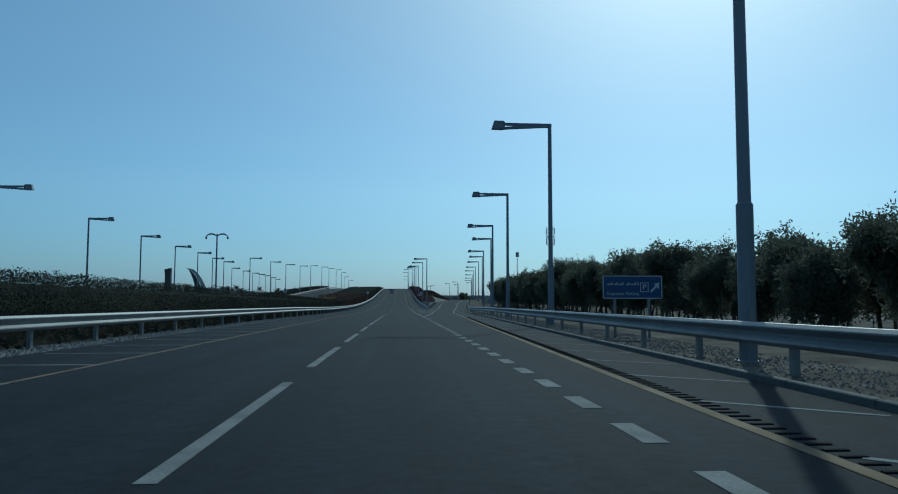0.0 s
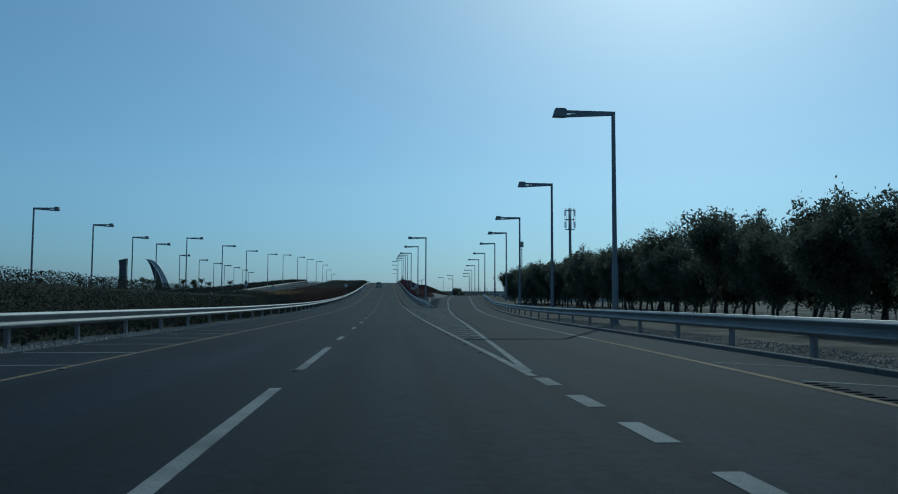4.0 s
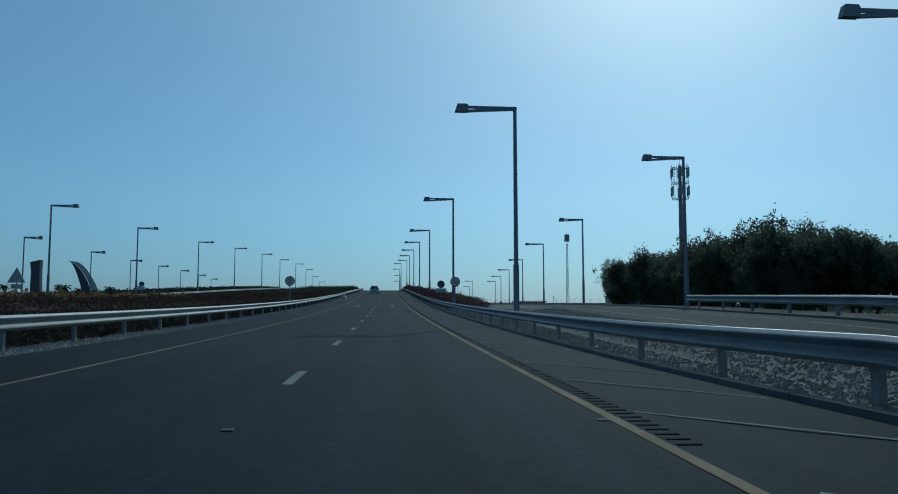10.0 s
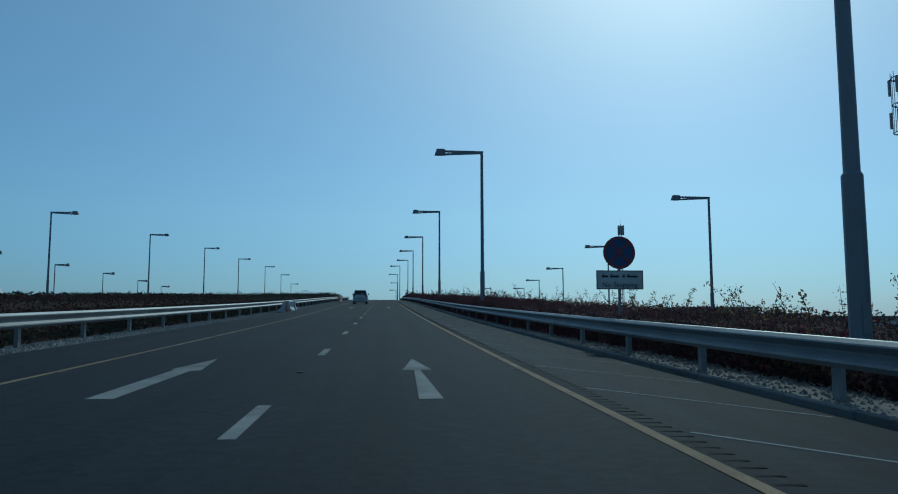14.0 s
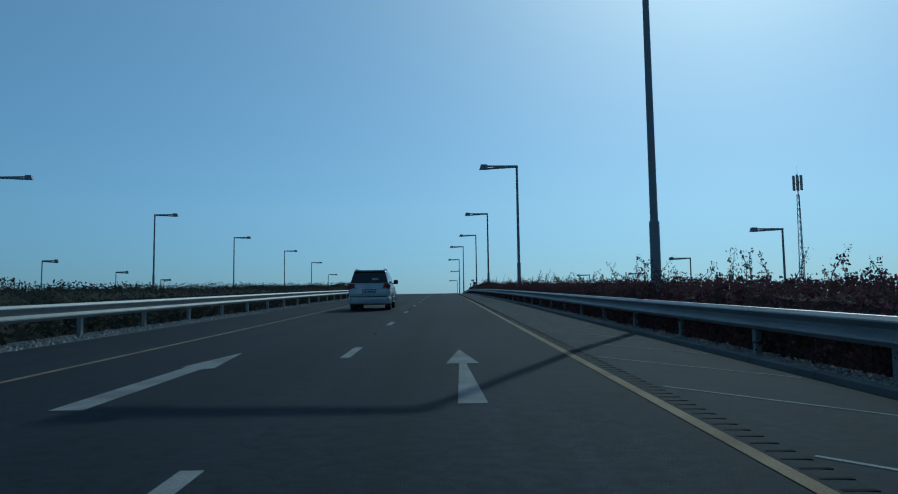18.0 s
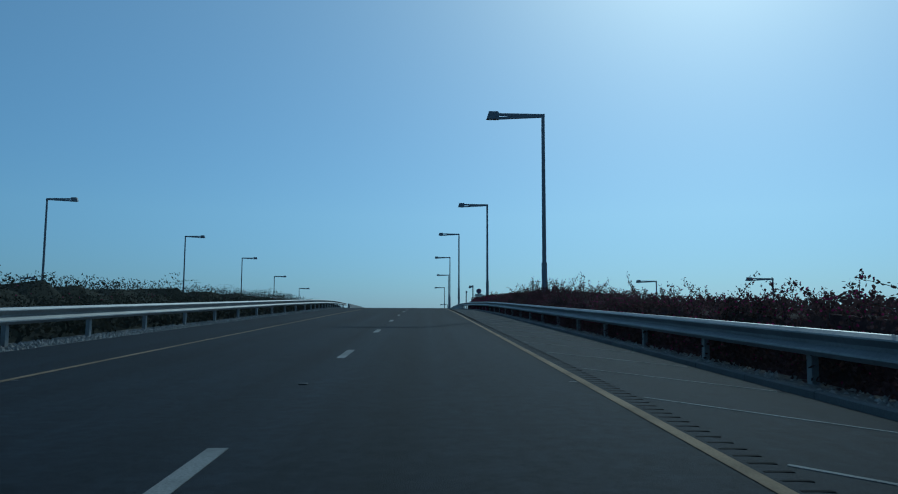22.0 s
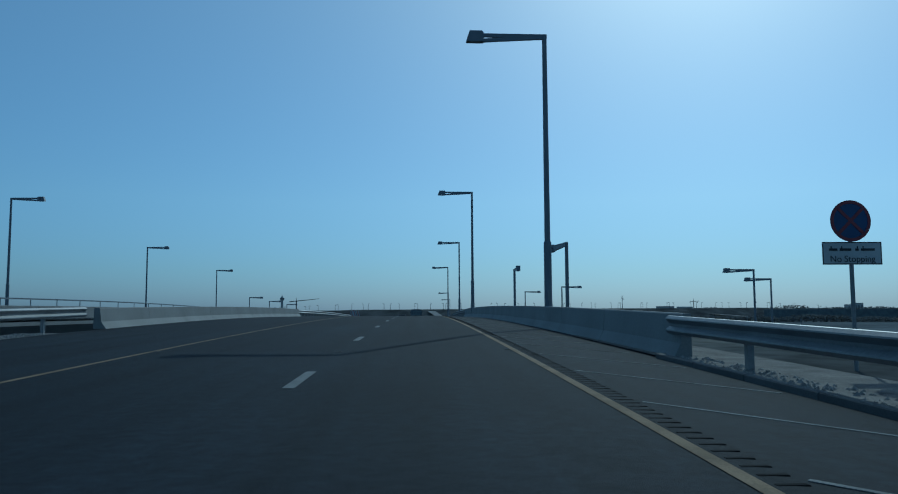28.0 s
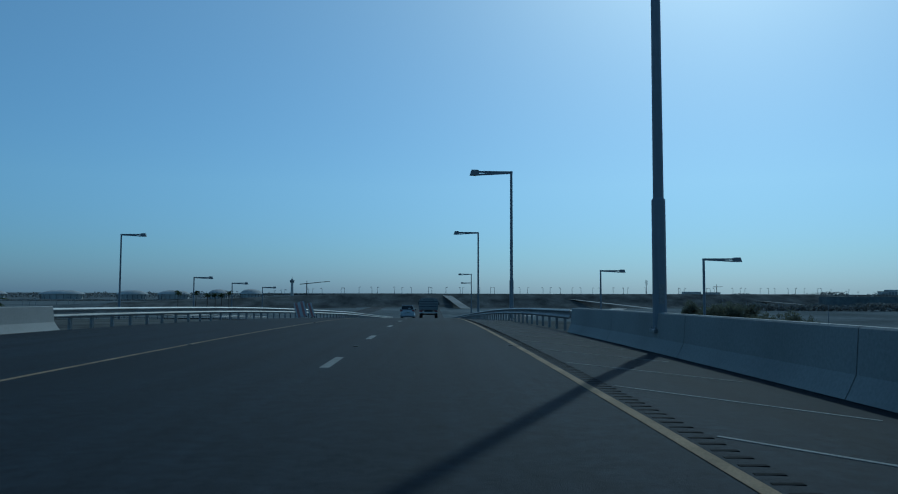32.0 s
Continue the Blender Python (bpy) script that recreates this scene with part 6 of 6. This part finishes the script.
far_building("low_shed", 101, 450, 23, 14, 6.6, "long low white shed beyond the ramp")
far_building("low_shed", 150, 520, 40, 16, 5.5, "long low pale shed with a flat roof")
far_building("store_building", 60, 470, 12, 8, 4.6, "small flat-roofed pale building behind the ramp", windows=3)
bm = bmesh.new()
box(bm, -16, 16, -0.15, 0.15, 0, 2.7, 0.03)
wall_ob = part("yard_wall", bm, FARWALL)
wall_ob.matrix_basis = pose(75, 332, terrain(75, 332) - 0.1, 0, 0, 8)
tagged(wall_ob, "plain pale yard wall beside the trees", "wall")
for x, y, w in ((82, 505, 2.4), (55, 400, 2.2), (96, 410, 2.4), (70, 520, 2.4)):
    ob = thing("parked_container", (x, y, terrain(x, y)))
    bm = bmesh.new()
    box(bm, -3.0, 3.0, -w / 2, w / 2, 0.1, 2.7, 0.04)
    part("box_body", bm, TRUCKPAINT, ob)
    for k in range(9):
        bm = bmesh.new()
        box(bm, -2.9 + 0.65 * k, -2.65 + 0.65 * k, -w / 2 - 0.03, -w / 2 - 0.002, 0.3, 2.5)
        part("side_rib", bm, TRUCKPAINT, ob)
    bm = bmesh.new()
    box(bm, -2.8, 2.8, -w / 2 + 0.2, w / 2 - 0.2, -0.1, 0.1)
    part("skid", bm, PLASTIC, ob)
    tagged(ob, "grey steel container standing on the sand yard", "container", group="yard containers")

# the airport far to the left of the bridge


def shell_hall(x, y, wide, deep, high, label):
    """A low hall under one shallow lens-shaped roof, with piers round its wall."""
    ob = thing("terminal_hall", (x, y, terrain(x, y) - 0.2))
    bm = bmesh.new()
    wall = high * 0.52
    bmesh.ops.create_cone(bm, cap_ends=True, segments=32, radius1=1, radius2=1, depth=wall, matrix=Matrix.Translation((0, 0, wall / 2)) @ Matrix.Diagonal((wide * 0.43, deep * 0.43, 1, 1)))
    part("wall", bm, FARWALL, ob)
    bm = bmesh.new()
    rings = [(1.0, 0.0), (0.97, 0.12), (0.85, 0.45), (0.65, 0.75), (0.4, 0.93), (0.18, 0.99)]
    rows = [[bm.verts.new((wide / 2 * r * math.cos(a * math.pi / 16), deep / 2 * r * math.sin(a * math.pi / 16), wall + 0.02 + h * (high - wall))) for a in range(32)] for r, h in rings]
    for p, q in zip(rows, rows[1:]):
        for i in range(32):
            bm.faces.new((p[i], p[(i + 1) % 32], q[(i + 1) % 32], q[i]))
    bm.faces.new(rows[-1])
    bm.faces.new(rows[0][::-1])
    part("shell_roof", bm, FARWALL, ob, smooth=True)
    for k in range(9):
        u = math.pi * (1.08 + 0.84 * k / 8)
        bm = bmesh.new()
        rod(bm, (wide * 0.44 * math.cos(u), deep * 0.44 * math.sin(u), 0), (wide * 0.47 * math.cos(u), deep * 0.47 * math.sin(u), wall), 0.4, 0.4, 5)
        part("pier", bm, FARDARK, ob)
    return tagged(ob, label, "building", group="airport halls")


for x, w, h in ((-488, 62, 12.0), (-396, 42, 12.0), (-341, 44, 12.2), (-282, 27, 13.6), (-239, 30, 14.0), (-590, 60, 12.6)):
    shell_hall(x, 1517, w, 34, h, "far pale airport hall under a shallow shell roof")
far_building("hangar", -800, 1350, 150, 50, 12, "far flat pale hangar", windows=6)
far_building("hangar", -1000, 1500, 200, 50, 14, "far flat pale hangar", windows=6)
far_building("office_block", 425, 1717, 26, 16, 11.6, "far flat-roofed office block on the skyline", windows=5)
far_building("office_block", 462, 1725, 22, 16, 10.8, "far flat-roofed office block on the skyline", windows=4)
far_building("silo_building", 925, 2017, 14, 14, 14, "far stepped industrial block on the skyline", windows=2)
far_building("silo_building", 944, 2020, 20, 14, 17, "far tall industrial block on the skyline", windows=3)
ctrl = thing("control_tower", (-275, 2000, GROUND_Z))
bm = bmesh.new()
rod(bm, (0, 0, 0), (0, 0, 27), 3.0, 2.3, 14)
part("shaft", bm, FARWALL, ctrl)
bm = bmesh.new()
rod(bm, (0, 0, 27), (0, 0, 29.5), 2.6, 4.6, 14)
rod(bm, (0, 0, 32.5), (0, 0, 33.6), 4.8, 3.4, 14)
rod(bm, (0, 0, 33.6), (0, 0, 36), 2.2, 2.0, 10)
rod(bm, (0, 0, 35), (0, 0, 41), 0.5, 0.2, 6)
part("cab_deck", bm, FARWALL, ctrl)
bm = bmesh.new()
rod(bm, (0, 0, 29.5), (0, 0, 32.5), 4.3, 4.6, 14)
part("cab_glass", bm, FARDARK, ctrl)
tagged(ctrl, "far airport control tower with a flared cab", "tower")


def tower_crane(x, y, tall, back, reach, lift):
    ob = thing("tower_crane", (x, y, GROUND_Z))
    bm = bmesh.new()
    rod(bm, (0, 0, 0), (0, 0, tall), 1.0, None, 4)
    part("mast", bm, DARKSTEEL, ob)
    bm = bmesh.new()
    rod(bm, (-back, 0, tall - 2), (reach, 0, tall - 2 + lift), 0.8, 0.5, 4)
    part("jib", bm, DARKSTEEL, ob)
    bm = bmesh.new()
    rod(bm, (0, 0, tall), (0, 0, tall + 6), 0.6, 0.3, 4)
    part("apex", bm, DARKSTEEL, ob)
    return tagged(ob, "far tower crane with its jib over the skyline", "crane", group="far cranes")


tower_crane(-246, 2000, 27, 14, 46, 6)
tower_crane(772, 2517, 28, 10, 16, 0.5)


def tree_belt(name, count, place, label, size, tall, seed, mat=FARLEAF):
    """A far belt of trees: uneven clumps of leaf blades."""
    rng = np.random.default_rng(seed)
    u = rng.uniform(0, 1, count)
    x, y = np.array([place(t) for t in u]).T
    h = tall * (0.65 + 0.35 * lumps(x, y, 60.0, seed))
    z = np.vectorize(terrain)(x, y) + h * rng.uniform(0, 1, count) ** 0.7
    pts = np.stack([x + rng.normal(size=count) * 3, y + rng.normal(size=count) * 5, z], -1)
    return tagged(new(name, card_mesh(name, pts, rng.uniform(0.6, 1.3, count) * size, mat, seed + 1, 1.3)), label, "trees", kind="stuff")


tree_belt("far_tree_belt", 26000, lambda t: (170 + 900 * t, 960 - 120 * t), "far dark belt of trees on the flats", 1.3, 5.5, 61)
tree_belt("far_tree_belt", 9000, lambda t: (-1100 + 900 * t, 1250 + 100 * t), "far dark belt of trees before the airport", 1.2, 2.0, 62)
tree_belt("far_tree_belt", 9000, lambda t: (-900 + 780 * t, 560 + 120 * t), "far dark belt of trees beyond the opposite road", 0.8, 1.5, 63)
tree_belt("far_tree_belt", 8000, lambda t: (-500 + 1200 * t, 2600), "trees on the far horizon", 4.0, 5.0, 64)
tree_belt("far_tree_belt", 16000, lambda t: (250 + 1300 * t, 1500 - 100 * t), "uneven haze-tinted trees along the far skyline", 1.8, 12.2, 67)
tree_belt("far_tree_belt", 6000, lambda t: (-1200 + 950 * t, 1720), "uneven haze-tinted trees behind the airport", 1.8, 11.5, 68)
tree_belt("far_scrub", 6000, lambda t: (40 + 260 * t, 560 + 80 * t), "dark scrub on the flats below the bridge", 0.5, 1.5, 65, LEAF)
tree_belt("far_scrub", 7000, lambda t: (30 + 330 * t, 330 + 150 * t), "dark scrub beyond the ramp", 0.5, 1.6, 66, LEAF)
# the wall shares the far land's colour, haze included
bm = bmesh.new()
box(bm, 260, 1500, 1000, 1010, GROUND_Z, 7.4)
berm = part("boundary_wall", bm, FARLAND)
tagged(berm, "long dark boundary wall far across the flats", "wall")

# lamps along the embankment that crosses ahead
far_lamp = street_lamp(4.6, 1.1, 1.0)
far_lamp.matrix_basis = pose(-300, 1040 - 36, terrain(-300, 1004), 0, 0, 0)
far_lamp["group"] = "lamps on the far embankment"
for k in range(1, 92):
    x = -300 + 7.6 * k + 3.0 * math.sin(2.3 * k)
    y = 1040 + 0.12 * x + (10 if k % 3 else -9)
    copy_thing(far_lamp, pose(x, y, terrain(x, y) - 0.05, 0, 0, 180 * (k % 2)))
tagged(ribbon("road_far", steps(640, 940, 12), lambda y: 12 + 0.12 * (y - 640), lambda y: 19 + 0.12 * (y - 640), lambda y: GROUND_Z + 0.08, ASPHALT), "asphalt loop road at the foot of the far embankment", "road", kind="structure")
for x0, y0, x1, y1 in ((9, 1024, 20, 985), (95, 1028, 140, 990), (230, 1042, 280, 1008)):
    apron = mesh_of("embankment_apron", [(x0, y0, terrain(x0, y0) + 0.12), (x0 + 6, y0, terrain(x0 + 6, y0) + 0.12), (x1 + 6, y1, terrain(x1 + 6, y1) + 0.3), (x1, y1, terrain(x1, y1) + 0.3)], [(0, 1, 2, 3)], CONCRETE_AND_GLARE)
    tagged(apron, "pale concrete apron on the far slope", "apron", kind="structure")

# road strips on the flats, the sky's reflection painted as a pale surface
for y0, y1, x0, k, wide in ((905, 1010, 88, 0.32, 10), (930, 965, 66, 0.1, 30), (840, 900, 40, 0.25, 6), (940, 962, 34, 0.1, 30)):
    tagged(ribbon("road_glare_far", steps(y0, y1, 8), lambda y: x0 + k * (y - y0), lambda y: x0 + wide + k * (y - y0), lambda y: max(terrain(x0 + k * (y - y0), y), terrain(x0 + wide + k * (y - y0), y)) + 0.15, CONCRETE_AND_GLARE), "far road strips with reflected sky as pale colour", "pavement", kind="structure")

# thin poles across the flats beside the bridge
bm = bmesh.new()
rod(bm, (0, 0, -0.3), (0, 0, 8.0), 0.11, 0.07, 8)
pole = part("utility_pole", bm, POLE)
pole.matrix_basis = pose(72, 597, terrain(72, 597))
tagged(pole, "thin plain steel pole standing on the sand flats", "pole", group="poles across the flats")
for k in range(1, 6):
    x, y = 72 + 8.5 * k, 597 + 41.5 * k
    copy_thing(pole, pose(x, y, terrain(x, y)))

# wire fence behind the trees
fence = tagged(thing("wire_fence"), "thin steel post fence behind the trees", "fence")
bm = bmesh.new()
rod(bm, (0, 0, -0.2), (0, 0, 1.9), 0.04, None, 6)
me_post = bpy.data.meshes.new("fence_post")
bm.to_mesh(me_post)
bm.free()
me_post.materials.append(GALV)
for k in range(90):
    y = 5 + 3.2 * k
    x = 32 + 0.075 * (y - 20)
    again("fence_post", me_post, fence, pose(x, y, terrain(x, y)))
for z in (0.5, 1.1, 1.75):
    sweep("fence_wire", steps(5, 290, 9.5), lambda y: 32 + 0.075 * (y - 20), lambda y, h=z: terrain(32 + 0.075 * (y - 20), y) + h, [(-0.012, -0.012), (0.012, -0.012), (0.012, 0.012), (-0.012, 0.012)], GALV, fence)
